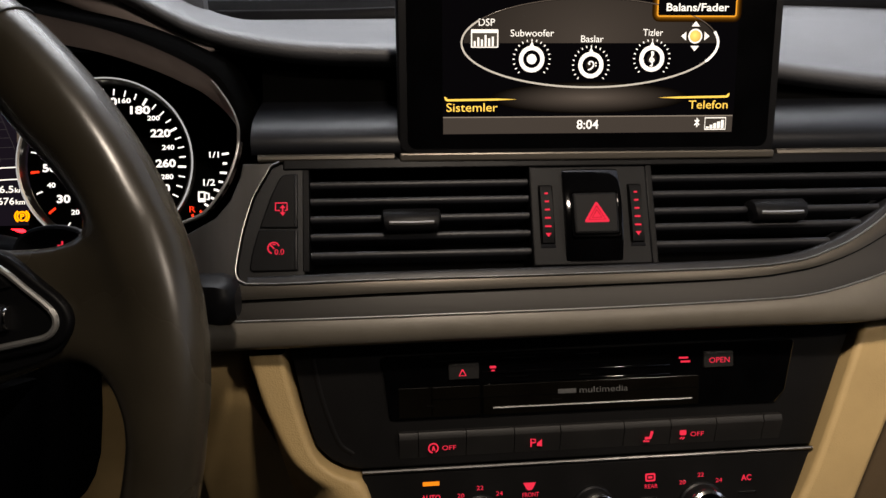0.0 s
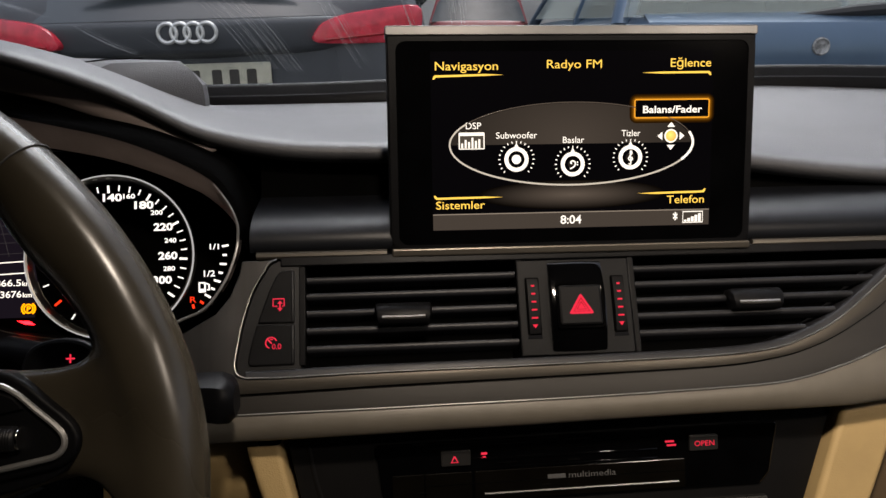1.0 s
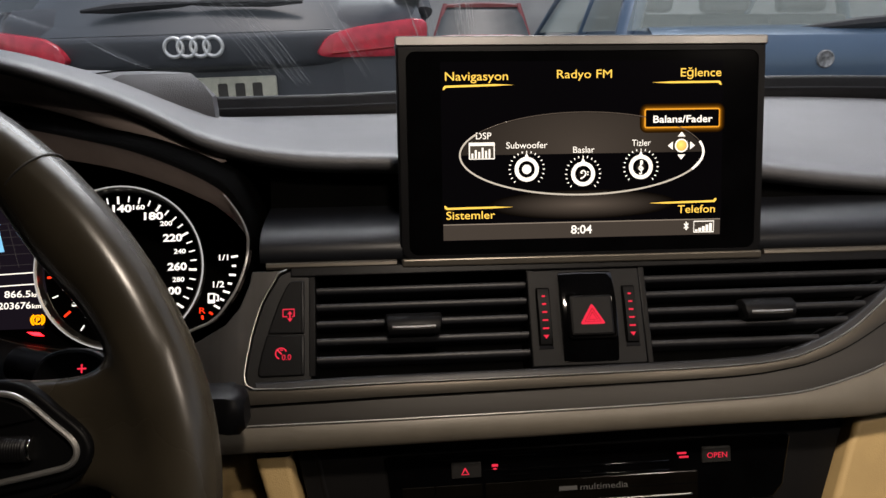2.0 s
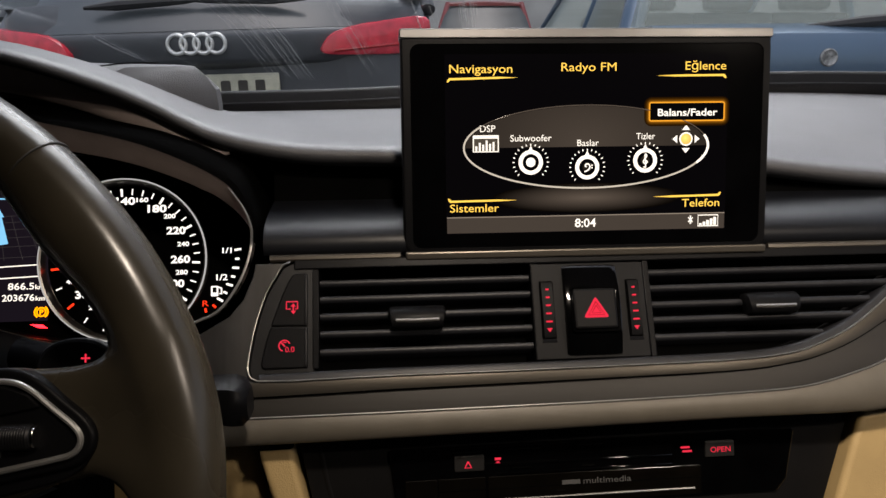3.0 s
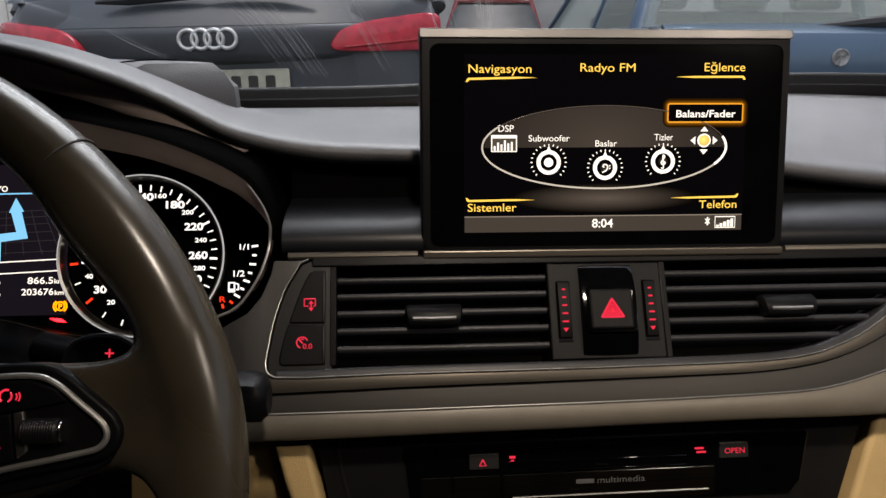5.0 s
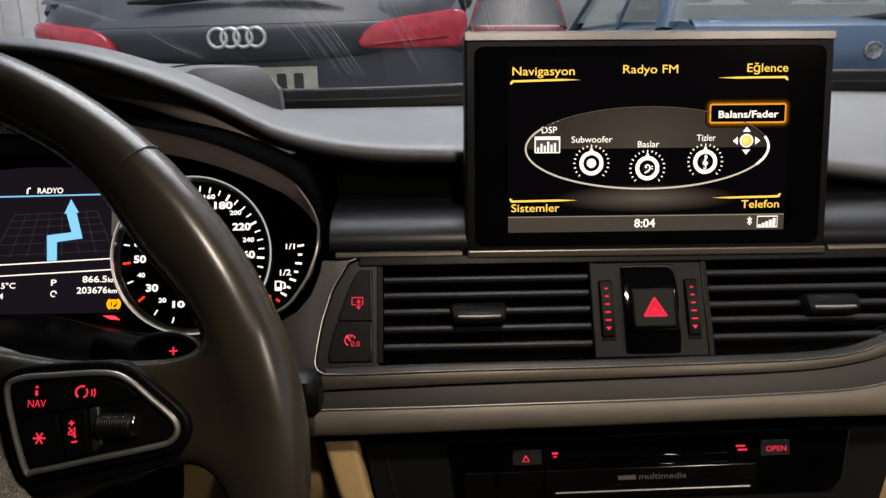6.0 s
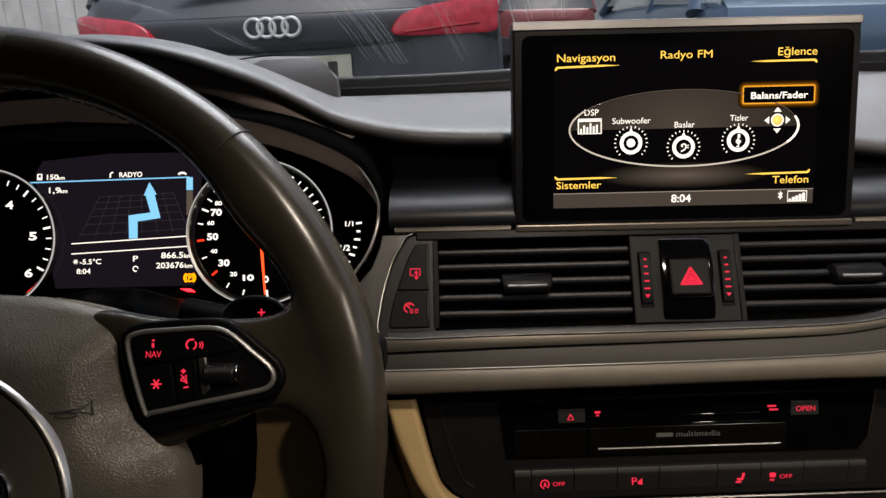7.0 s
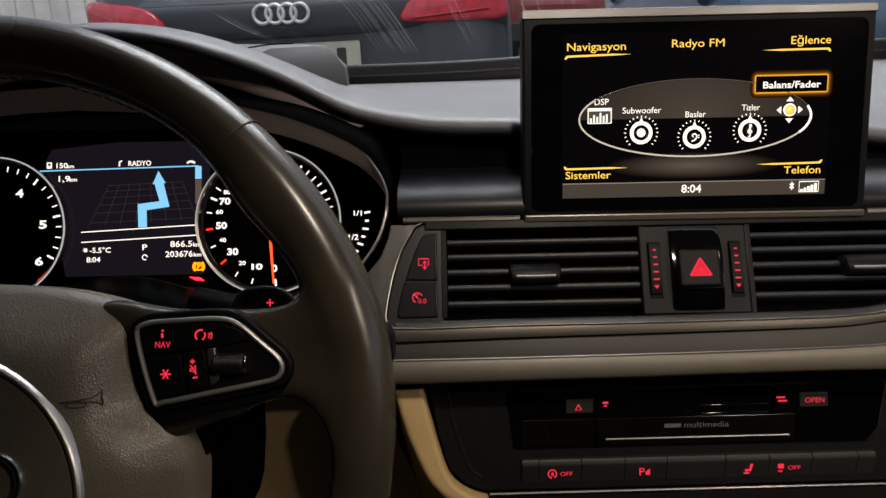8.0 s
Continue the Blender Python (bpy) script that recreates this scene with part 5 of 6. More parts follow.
spoke = [(0.050, 0.0665), (0.095, 0.0662), (0.1380, 0.0660), (0.1560, 0.0715), (0.1680, 0.0870), (0.1800, 0.0960), (0.1900, 0.07), (0.1950, 0.02), (0.1930, -0.03), (0.1830, -0.040), (0.1755, -0.0220), (0.1710, 0.0040),
         (0.1600, 0.0190), (0.1440, 0.0205), (0.1281, 0.0150), (0.1050, 0.0060), (0.060, -0.010)]
for s, o in ((1, spoke), (-1, mirror(spoke))):
    rr_ = curve(o, 4, True)
    arm = prism(rr_, -0.024, -0.0045, 0.003, 3)
    # the arm swells up into the rim
    ramp = loft([[(WU + s * (u - WU), lo, -0.022), (WU + s * (u - WU), lo, w), (WU + s * (u - WU), (lo + hi) / 2, w), (WU + s * (u - WU), hi, w), (WU + s * (u - WU), hi, -0.022)] for u, lo, hi, w in
                 ((0.146, 0.024, 0.064, -0.0055), (0.154, 0.022, 0.068, -0.0042), (0.162, 0.019, 0.076, -0.0022), (0.170, 0.010, 0.084, 0.0002), (0.178, -0.018, 0.090, 0.0024), (0.188, -0.030, 0.080, 0.0030))], True, False, True)
    cover.append(ramp)
    cover.append(arm)
    low = [(0.0600, 0.0050), (0.0930, 0.0100), (0.1240, 0.0120), (0.1000, -0.0150), (0.0850, -0.0500), (0.060, -0.06)]
    low = low if s > 0 else mirror(low)
    part("lower_cover", prism(low, -0.05, -0.020, 0.004), VOID, sw, "black lower cover")
rim = part("rim", join(*cover), HIDE, sw, "smooth worn brown-black leather rim flowing into its spokes", 0)
melt = rim.modifiers.new("melt", 'REMESH')
melt.mode, melt.voxel_size, melt.use_smooth_shade = 'VOXEL', 0.0021, True
ease = rim.modifiers.new("ease", 'SMOOTH')
ease.factor, ease.iterations = 0.5, 55
# airbag cover
half = [(WU, 0.0805), (0.020, 0.0790), (0.0450, 0.0755), (0.0680, 0.0690), (0.0770, 0.0600), (0.0790, 0.0450), (0.0850, 0.0250), (0.0990, 0.0070), (0.1060, -0.0120), (0.1020, -0.0520), (0.0780, -0.0850), (0.0350, -0.1030), (WU, -0.1070)]
hub_o = curve(half, 4)
hub_o = hub_o + [(2 * WU - u, v) for u, v in reversed(hub_o[1:-1])]
HUB_STEPS = [(1.0, -0.030), (1.0, -0.013), (0.986, -0.0095), (0.945, -0.0055), (0.86, 0.0018), (0.78, 0.0082), (0.71, 0.0126), (0.63, 0.0157), (0.5, 0.0173), (0.2, 0.0180)]
part("airbag_cover", dome(hub_o, (WU, -0.016), HUB_STEPS), HUBSKIN, sw, "grained brown-black airbag cover", 60)


def hub_w(u, v):
    """Height of the airbag cover's skin over a point of the wheel's plane."""
    a = math.atan2(v + 0.016, u - WU)
    edge = min(hub_o, key=lambda p: abs(math.remainder(math.atan2(p[1] + 0.016, p[0] - WU) - a, 2 * math.pi)))
    k = math.hypot(u - WU, v + 0.016) / math.hypot(edge[0] - WU, edge[1] + 0.016)
    return along(k, sorted(HUB_STEPS[2:]))


EU, EV = -0.009, -0.0234
part("emblem_ring", lathe([(0.0668, 0.004), (0.0680, 0.0180), (0.0697, 0.0190), (0.0714, 0.0180), (0.0726, 0.004)], 64, EU, EV), BRIGHT, sw, "slim satin metal ring", 60)
part("emblem_plate", lathe([(0.0668, 0.006), (0.0664, 0.0178), (0.055, 0.0192), (0.03, 0.0200), (0.0003, 0.0202)], 64, EU, EV), HUBSKIN, sw, "round brown-black emblem plate", 60)
part("emblem", join(*[tube([(EU + 0.0205 * (k - 1.5) + 0.0124 * math.cos(t), EV + 0.0110 + 0.0124 * math.sin(t), 0.0205) for t in [2 * math.pi * j / 40 for j in range(40)]], 0.0019, 8, True) for k in range(4)]), CHROME, sw, "four plain metal rings")
horn = join(line2(curve([(0.0490, 0.0233), (0.0560, 0.0238), (0.0615, 0.0250), (0.0645, 0.0278)], 5), 0.00035, 0.0004), line2(curve([(0.0490, 0.0229), (0.0570, 0.0230), (0.0620, 0.0226), (0.0655, 0.0212)], 5), 0.00035, 0.0004),
                       line2(curve([(0.0645, 0.0278), (0.0646, 0.0248), (0.0655, 0.0212)], 5), 0.00035, 0.0004), line2(arc(0.0555, 0.0217, 0.0040, 0.0012, 0, 360, 20), 0.00035, 0.0004))
for vert in horn.verts:
    vert.co.z += hub_w(vert.co.x, vert.co.y)
part("horn_sign", horn, STITCH, sw, "embossed horn sign")
# keypad on the spoke
pad_o = curve([(0.0795, 0.0520), (0.0830, 0.0590), (0.1000, 0.0606), (0.1200, 0.0612), (0.1295, 0.0582), (0.1395, 0.0500), (0.1482, 0.0424), (0.1504, 0.0372), (0.1478, 0.0326), (0.1400, 0.0303), (0.1150, 0.0256), (0.0930, 0.0215), (0.0880, 0.0230)], 4, True)
kp = part("keypad", prism(grown(pad_o, 0.0050), -0.016, 0.0004, 0.0020, 3), RAIL, sw, "black keypad housing")
part("keypad_base", prism(curve([(0.0850, 0.0330), (0.0862, 0.0170), (0.0930, 0.0105), (0.1120, 0.0150), (0.1380, 0.0205), (0.1490, 0.0255), (0.1535, 0.0335), (0.1450, 0.0350), (0.1150, 0.0300)], 3, True), -0.016, -0.0020, 0.0020, 3), RAIL, kp, "black base below the keys")
part("chrome_frame", tube([(u, v, 0.0014) for u, v in pad_o], 0.0013, 8, True), BRIGHT, kp, "chrome frame")
part("keypad_face", prism(grown(pad_o, -0.0010), -0.002, 0.0008, 0.0004), KEY, kp, "black keypad face")
top_key = [(0.0838, 0.0440), (0.0828, 0.0575), (0.0990, 0.0592), (0.1200, 0.0596), (0.1300, 0.0560), (0.1345, 0.0510), (0.1180, 0.0478)]
tk = part("upper_key", prism(top_key, 0.0, 0.0024, 0.0008), KEY, kp)
sk = part("star_key", prism([(0.0842, 0.0424), (0.1010, 0.0448), (0.1040, 0.0258), (0.0900, 0.0228)], 0.0, 0.0024, 0.0008), KEY, kp)
mk = part("mute_key", prism([(0.1022, 0.0450), (0.1130, 0.0466), (0.1150, 0.0285), (0.1052, 0.0260)], 0.0, 0.0026, 0.0008), KEY, kp)
part("wheel_bezel", prism([(0.1140, 0.0468), (0.1180, 0.0474), (0.1200, 0.0320), (0.1160, 0.0288)], 0.0, 0.0028, 0.0006), ALU, kp, "satin metal divider")
part("scroll_wheel", tube([(0.1175 + 0.0150 * k / 44, 0.0395, 0.0015) for k in range(45)], [0.0042 + 0.0008 * min(1, k / 3, (44 - k) / 3) + (0.0002 if k % 3 == 1 else 0.0) for k in range(45)], 20), SATIN, kp, "ribbed black scroll wheel")
part("wheel_cap", disc(0, 0, 0.0046, 0.0, 0.0012, 20, 0.0004), CHROME, kp, "chrome wheel cap").matrix_local = pose(0.1326, 0.0395, 0.0015, 0, 90, 0)
words("key_text", "NAV", 0.0886, 0.0476, 0.0027, 0.0044, RED, tk, 0.0074)
part("symbol", shrunk(join(bar(0.0923, 0.0518, 0.0921, 0.0548, 0.0008, 0.0026), disc(0.0924, 0.0566, 0.0008, 0.0022, 0.0028, 8)), 0.0922, 0.0538, 0.72), RED, tk, "red lit i sign")
part("symbol", shrunk(join(line2(arc(0.1110, 0.0535, 0.0036, 0.0034, 70, 230, 14), 0.0006, 0.0027), line2(arc(0.1108, 0.0535, 0.0030, 0.0030, -70, 40, 12), 0.0005, 0.0027), line2(arc(0.1140, 0.0532, 0.0026, 0.0026, -40, 40, 8), 0.0004, 0.0027), line2(arc(0.1140, 0.0532, 0.0042, 0.0040, -35, 35, 8), 0.0004, 0.0027)), 0.1115, 0.0533, 0.74), RED, tk, "red lit voice sign")
part("symbol", shrunk(join(*[bar(0.0941 - 0.0034 * math.cos(radians(a)), 0.0349 - 0.0034 * math.sin(radians(a)), 0.0941 + 0.0034 * math.cos(radians(a)), 0.0349 + 0.0034 * math.sin(radians(a)), 0.0005, 0.0027) for a in (0, 60, 120)]), 0.0941, 0.0349, 0.74), RED, sk, "red lit star")
part("symbol", shrunk(join(bar(0.1056, 0.0419, 0.1086, 0.0421, 0.0005, 0.0029), bar(0.1072, 0.0405, 0.1070, 0.0434, 0.0005, 0.0029), bar(0.1074, 0.0320, 0.1104, 0.0324, 0.0005, 0.0029),
                    line2([(0.1058, 0.0360), (0.1070, 0.0362), (0.1092, 0.0342), (0.1088, 0.0398), (0.1070, 0.0376), (0.1058, 0.0374), (0.1058, 0.0360)], 0.0004, 0.0029), bar(0.1058, 0.0398, 0.1096, 0.0346, 0.0004, 0.0029)), 0.1078, 0.0370, 0.78), RED, mk, "red lit mute and volume signs")
# shift paddle behind the rim
pd = part("shift_paddle", prism(curve([(0.108, 0.045), (0.1085, 0.0640), (0.1130, 0.0745), (0.1250, 0.0785), (0.1380, 0.0765), (0.1465, 0.0670), (0.150, 0.045)], 4, True), -0.055, -0.048, 0.002), RAIL, sw, "black shift paddle")
part("plus_sign", join(bar(0.1296, 0.0690, 0.1336, 0.0690, 0.0004, -0.0476), bar(0.1316, 0.0670, 0.1316, 0.0710, 0.0004, -0.0476)), RED, pd, "red lit plus sign")

# ---- steering column and stalk ----
col = thing("steering_column", ON_WHEEL, "black steering column cover behind the wheel", "steering column")
rows = []
for w, ru, rv in ((-0.03, 0.066, 0.050), (-0.05, 0.088, 0.066), (-0.12, 0.101, 0.075), (-0.22, 0.097, 0.075)):
    rows.append([(WU + ru * math.copysign(abs(math.cos(t)) ** 0.6, math.cos(t)), -0.030 + rv * math.copysign(abs(math.sin(t)) ** 0.6, math.sin(t)), w) for t in [2 * math.pi * j / 32 for j in range(32)]])
part("cover", loft(rows, True, False, True), VOID, col, "", 60)
st = thing("wiper_stalk", pose(0, 0, 0), "black plastic wiper stalk beside the steering wheel", "stalk")
P_ = [Vector((-0.34, -0.085, 0.800)), Vector((-0.27, -0.105, 0.793)), Vector((-0.240, -0.113, 0.788)), Vector((-0.228, -0.115, 0.785))]
part("arm", tube(curve([tuple(p) for p in P_], 4), 0.0100, 14), RAIL, st, "black lever")
cap = loft([[(x, -0.112 + dy * k, 0.7815 + dz * k + sl) for dy, dz in ((-0.011, -0.012), (-0.014, 0.0), (-0.011, 0.012), (0.0, 0.014), (0.011, 0.012), (0.014, 0.0), (0.011, -0.012), (0.0, -0.014))]
            for x, k, sl in ((-0.230, 0.74, 0.003), (-0.226, 0.84, 0.002), (-0.212, 0.92, 0.001), (-0.206, 0.84, 0.0), (-0.203, 0.58, -0.001))], True, False, True)
part("end_cap", soften(cap, 0.0035, 3, 0.3), RAIL, st, "black end cap", 60)

# ---- windscreen and cabin shell ----
ws = tagged(new("windscreen"), "sloping clear windscreen with faint wiper streaks", "windscreen", kind="structure")
BASE_Y, BASE_Z, HEAD_Y, HEAD_Z = 0.400, 0.905, -0.080, 1.285


def screen_point(x, k, off=0.0):
    """A point on the sloping windscreen: k runs from base to head."""
    return (x, BASE_Y + (HEAD_Y - BASE_Y) * k + off * 0.621, BASE_Z + (HEAD_Z - BASE_Z) * k + off * 0.784)


outer = [[screen_point(-0.82 + 1.64 * i / 24, k / 20, 0.005) for i in range(25)] for k in range(21)]
inner_ = [[screen_point(-0.82 + 1.64 * i / 24, k / 20, 0.0) for i in range(25)] for k in range(21)]
ring_rows = [o + list(reversed(i)) for o, i in zip(outer, inner_)]
gl = loft(ring_rows, True, False, True)
for f in gl.faces:
    f.smooth = False
pane = part("pane", gl, WINDSCREEN, ws, "clear glass", 60)
pane.visible_shadow = False
random.seed(5)
for wipe, strands, r in (([(-0.336, 0.327), (-0.295, 0.219), (-0.271, 0.097), (-0.264, 0.058)], 6, 0.0011), ([(-0.3, 0.327), (-0.261, 0.204), (-0.238, 0.084), (-0.232, 0.052)], 6, 0.0010), ([(-0.205, 0.342), (-0.174, 0.16), (-0.156, 0.065)], 4, 0.0007),
                         ([(-0.55, 0.28), (-0.514, 0.257), (-0.454, 0.197)], 5, 0.0011), ([(-0.451, 0.204), (-0.423, 0.145), (-0.388, 0.097)], 6, 0.0009), ([(-0.399, 0.189), (-0.365, 0.116), (-0.338, 0.077)], 3, 0.0005),
                         ([(-0.073, 0.373), (-0.064, 0.28), (-0.057, 0.189)], 5, 0.0012), ([(-0.121, 0.342), (-0.1, 0.189), (-0.088, 0.077)], 3, 0.0006), ([(-0.644, 0.28), (-0.586, 0.204), (-0.528, 0.116)], 4, 0.0008)):
    line = curve(wipe, 6)
    for s in range(2 * strands):
        shift, cut = random.gauss(0, 0.0060), random.randint(0, len(line) // 5)
        some = line[cut:len(line) - random.randint(0, len(line) // 6)]
        n = len(some)
        wide = r * random.choice((0.25, 0.4, 0.6, 0.9))
        part("wiper_streak", tube([screen_point(x + shift, k, 0.0065) for x, k in some], [wide * (0.15 + math.sin(math.pi * (0.04 + 0.92 * j / (n - 1)))) for j in range(n)], 6, False, 0.2), STREAK, ws, "faint pale smear")
# black base rail of the windscreen
cowl = tagged(new("windscreen_base"), "black moulded rail along the windscreen base", "trim", kind="structure")
rows = []
for i in range(41):
    x = -0.82 + 1.64 * i / 40
    y, h = 0.335 - 0.10 * x * x, along(x, [(-0.82, 0.898), (-0.23, 0.9015), (0.0, 0.910), (0.34, 0.918), (0.82, 0.902)])
    rows.append([(x, y + a, h + b) for a, b in ((-0.034, -0.03), (-0.0335, 0.0), (-0.0325, 0.0088), (-0.0315, 0.0098), (-0.0302, 0.0100), (-0.0294, 0.0108), (-0.0266, 0.0178), (-0.0240, 0.0202), (-0.0195, 0.0212), (-0.012, 0.0206), (0.0, 0.0180), (0.05, 0.0), (0.12, -0.03))])
part("rail", loft(rows), RAIL, cowl, "", 40)
bonnet = tagged(new("bonnet"), "dark bonnet in front of the windscreen", "bonnet", kind="structure")
part("skin", loft([[(-0.85 + 1.7 * i / 20, y, z - 0.10 * (abs(-0.85 + 1.7 * i / 20)) ** 2.5) for i in range(21)] for y, z in ((0.44, 0.885), (0.6, 0.86), (0.9, 0.83), (1.2, 0.78), (1.4, 0.70), (1.45, 0.55), (1.45, 0.3))]), SUV_PAINT, bonnet, "", 60)
# unseen roof, its front edge set to keep sun off the wheel rim
roof = tagged(finish(join(box(-0.8, 0.8, -2.1, -0.072, 1.285, 1.32)), "ceiling", HEADLINER), "unseen black cloth cabin headliner that shades the wheel rim", "ceiling", kind="structure")
dome_thing = thing("dome_lamp", pose(-0.03, -0.41, 1.285), "small warm ceiling lamp above the driver", "lamp")
part("lens", box(-0.035, 0.035, -0.025, 0.025, -0.012, 0.0, 0.004), glow("dome_lens", (1.0, 0.75, 0.5), 0.6), dome_thing)
# added lens at the place of the unseen fill lamp
tagged(copy_thing(dome_thing, pose(0.42, -0.62, 1.285)), "small warm ceiling lens added at the unseen fill lamp")
def upright(u0, u1, y0, y1, z0, z1):
    """A block given by its extents along x, y and z."""
    return box(u0, u1, y0, y1, z0, z1)


tagged(finish(join(upright(-0.84, -0.78, -2.1, 0.34, 0.30, 0.93), upright(-0.84, -0.78, -2.1, -0.08, 0.93, 1.32)), "wall_left", CABIN), "dark cabin side trim", "wall", kind="structure")
tagged(finish(join(upright(0.78, 0.84, -2.1, 0.34, 0.30, 0.93), upright(0.78, 0.84, -2.1, -0.75, 0.93, 1.32), upright(0.78, 0.84, -0.75, -0.08, 1.25, 1.32)), "wall_right", CABIN), "dark cabin side trim with a window opening", "wall", kind="structure")
tagged(finish(join(box(-0.84, 0.84, -2.16, -2.1, 0.30, 1.32)), "wall_rear", CABIN), "dark rear cabin wall", "wall", kind="structure")
tagged(finish(box(-0.84, 0.84, -2.1, 0.4, 0.26, 0.30), "floor", CABIN), "dark cabin floor", "floor", kind="structure")
for side, s in (("left", -1), ("right", 1)):
    tagged(finish(tube([(s * 0.80, 0.40, 0.88), (s * 0.79, 0.25, 1.025), (s * 0.78, 0.08, 1.16), (s * 0.77, -0.09, 1.30)], [0.045, 0.042, 0.040, 0.045], 12), "pillar_" + side, CABIN), "dark windscreen pillar between bonnet and roof", "pillar", kind="structure")


# ---- outside ----
ground = tagged(finish(loft([[(-300 + 600 * i / 20, -300 + 600 * j / 20, 0) for i in range(21)] for j in range(21)]), "ground", ASPHALT), "grey asphalt car park ground", "ground", kind="structure")


def car(name, m, label, paint, win, length, width, heights, lamp_z, hatch):
    """A parked hatchback seen from behind; its rear face lies at y = 0, its nose towards +y.
    heights: sill, belt, roof. hatch: how far the roof's rear edge stands ahead of the bumper."""
    c = thing(name, m, label, "car", "parked cars")
    sill, belt, top = heights
    hw = width / 2
    # body side: cross sections from rear to nose
    secs = []
    for y, half, zt in ((0.0, 0.62, belt - 0.16), (0.03, 0.76, belt - 0.07), (0.09, 0.86, belt - 0.01), (0.20, 0.95, belt), (0.34, 0.99, belt), (0.6, 1.0, belt), (length * 0.45, 1.0, belt - 0.02), (length * 0.72, 0.99, belt - 0.05), (length * 0.9, 0.95, belt - 0.16), (length * 0.98, 0.86, belt - 0.28), (length, 0.75, belt - 0.40)):
        b = sill + 0.02
        pts = []
        for u, v in ((0.90, 0.0), (0.985, 0.12), (1.0, 0.35), (0.995, 0.6), (0.98, 0.8), (0.955, 0.93), (0.90, 0.985), (0.6, 1.0), (0.0, 1.005)):
            pts.append((u * hw * half, b + v * (zt - b)))
        ring = [(x, y, z) for x, z in pts] + [(-x, y, z) for x, z in reversed(pts[:-1])]
        secs.append(ring)
    part("body", loft(secs, True, False, True), paint, c, "", 50)
    # greenhouse: a glass core with painted roof and pillars
    def house(y, z, grow=0.0):
        t = (z - belt) / (top - belt)
        return hw * (0.93 - 0.20 * t) + grow
    y_rb, y_rt, y_ft, y_fb = 0.14, hatch, length * 0.47, length * 0.72
    core = []
    for t in (0.0, 0.33, 0.66, 0.96):
        z = belt - 0.02 + (top - belt) * t
        w = house(0, z)
        yr, yf = y_rb + (y_rt - y_rb) * t, y_fb + (y_ft - y_fb) * t
        core.append([(-w, yr + 0.05, z), (-w * 0.85, yr, z), (w * 0.85, yr, z), (w, yr + 0.05, z), (w, yf - 0.1, z), (w * 0.8, yf, z), (-w * 0.8, yf, z), (-w, yf - 0.1, z)])
    part("windows", loft(core, True, False, True), win, c, "dark glazed cabin", 30)
    rw = house(0, top)
    part("roof", soften(loft([[(-rw * k, y, z), (-rw * 0.6 * k, y, z + 0.02), (0, y, z + 0.03), (rw * 0.6 * k, y, z + 0.02), (rw * k, y, z), (rw * k, y, z - 0.03), (-rw * k, y, z - 0.03)] for y, z, k in ((y_rt - 0.06, top - 0.03, 0.98), (y_rt + 0.1, top - 0.005, 1.0), ((y_rt + y_ft) / 2, top + 0.01, 1.0), (y_ft, top - 0.02, 0.98))], True, False, True), 0.01), paint, c, "", 50)
    for s in (-1, 1):
        for (ya, yb), r in (((y_rb + 0.16, y_rt + 0.06), 0.055), ((length * 0.30, length * 0.29), 0.035), ((y_fb - 0.06, y_ft - 0.02), 0.040)):
            part("pillar", tube([(s * (house(0, belt - 0.02, 0.0) - 0.005), ya, belt - 0.07), (s * (house(0, top) - 0.0), yb, top - 0.02)], r, 14), paint, c)
        for yy in (length * 0.19, length * 0.80):
            wh = part("wheel", lathe([(0.31, -0.10), (0.33, -0.08), (0.33, 0.08), (0.31, 0.10), (0.22, 0.105)], 32), TYRE, c, "black tyre")
            part("rim_disc", lathe([(0.22, 0.09), (0.21, 0.105), (0.06, 0.10), (0.01, 0.11)], 24), ALU, wh)
            wh.matrix_local = pose(s * (hw - 0.10), yy, 0.33, 90, 0, 90 * s)
    part("bumper", soften(join(box(-hw * 0.9, hw * 0.9, sill, sill + 0.28, 0, 0.1)), 0.02), BUMPER, c).matrix_local = pose(0, 0.08, 0, 90, 0, 0)
    return c


# dark grey sport utility car straight ahead
SUVX, SUVY = -0.849, 2.225
suv = car("suv_car", pose(SUVX, SUVY, 0, 0, -1.5, 0), "dark grey sport utility car parked ahead, seen from behind", SUV_PAINT, CAR_GLASS, 4.4, 1.66, (0.35, 1.11, 1.62), 0.95, 0.55)
# tailgate: shaded lower face under a broad shoulder that catches the sky
tg = []
for i in range(31):
    x = -0.80 + 1.6 * i / 30
    e = (abs(x) / 0.80) ** 3
    tg.append([(x, y + 0.24 * e, z) for y, z in ((0.12, 0.60), (0.03, 0.66), (0.014, 0.70), (0.006, 0.78), (0.004, 0.858), (-0.004, 0.868), (-0.040, 0.878), (-0.056, 0.888), (-0.062, 0.903), (-0.070, 0.945), (-0.073, 0.970), (-0.070, 0.984), (-0.060, 0.992), (-0.050, 0.994), (0.0, 1.00), (0.06, 1.02), (0.12, 1.05))])
part("tailgate", loft(tg), SUV_PAINT, suv, "dark grey tailgate", 40)
pane_rows = []
for i in range(25):
    x = -0.79 + 1.58 * i / 24
    e = (abs(x) / 0.80) ** 3
    taper = 1.0 - 0.06 * (abs(x) / 0.79) ** 2
    pane_rows.append([(x * (1 - 0.35 * (z - 0.994)), y + 0.24 * e, 0.994 + (z - 0.994) * taper) for y, z in ((-0.030, 0.990), (-0.056, 0.9945), (-0.046, 1.010), (-0.022, 1.042), (0.020, 1.092), (0.075, 1.150), (0.150, 1.220), (0.30, 1.340), (0.42, 1.42))])
part("rear_window", loft(pane_rows), REAR_GLASS, suv, "dark sloping rear window reflecting the sky", 60)
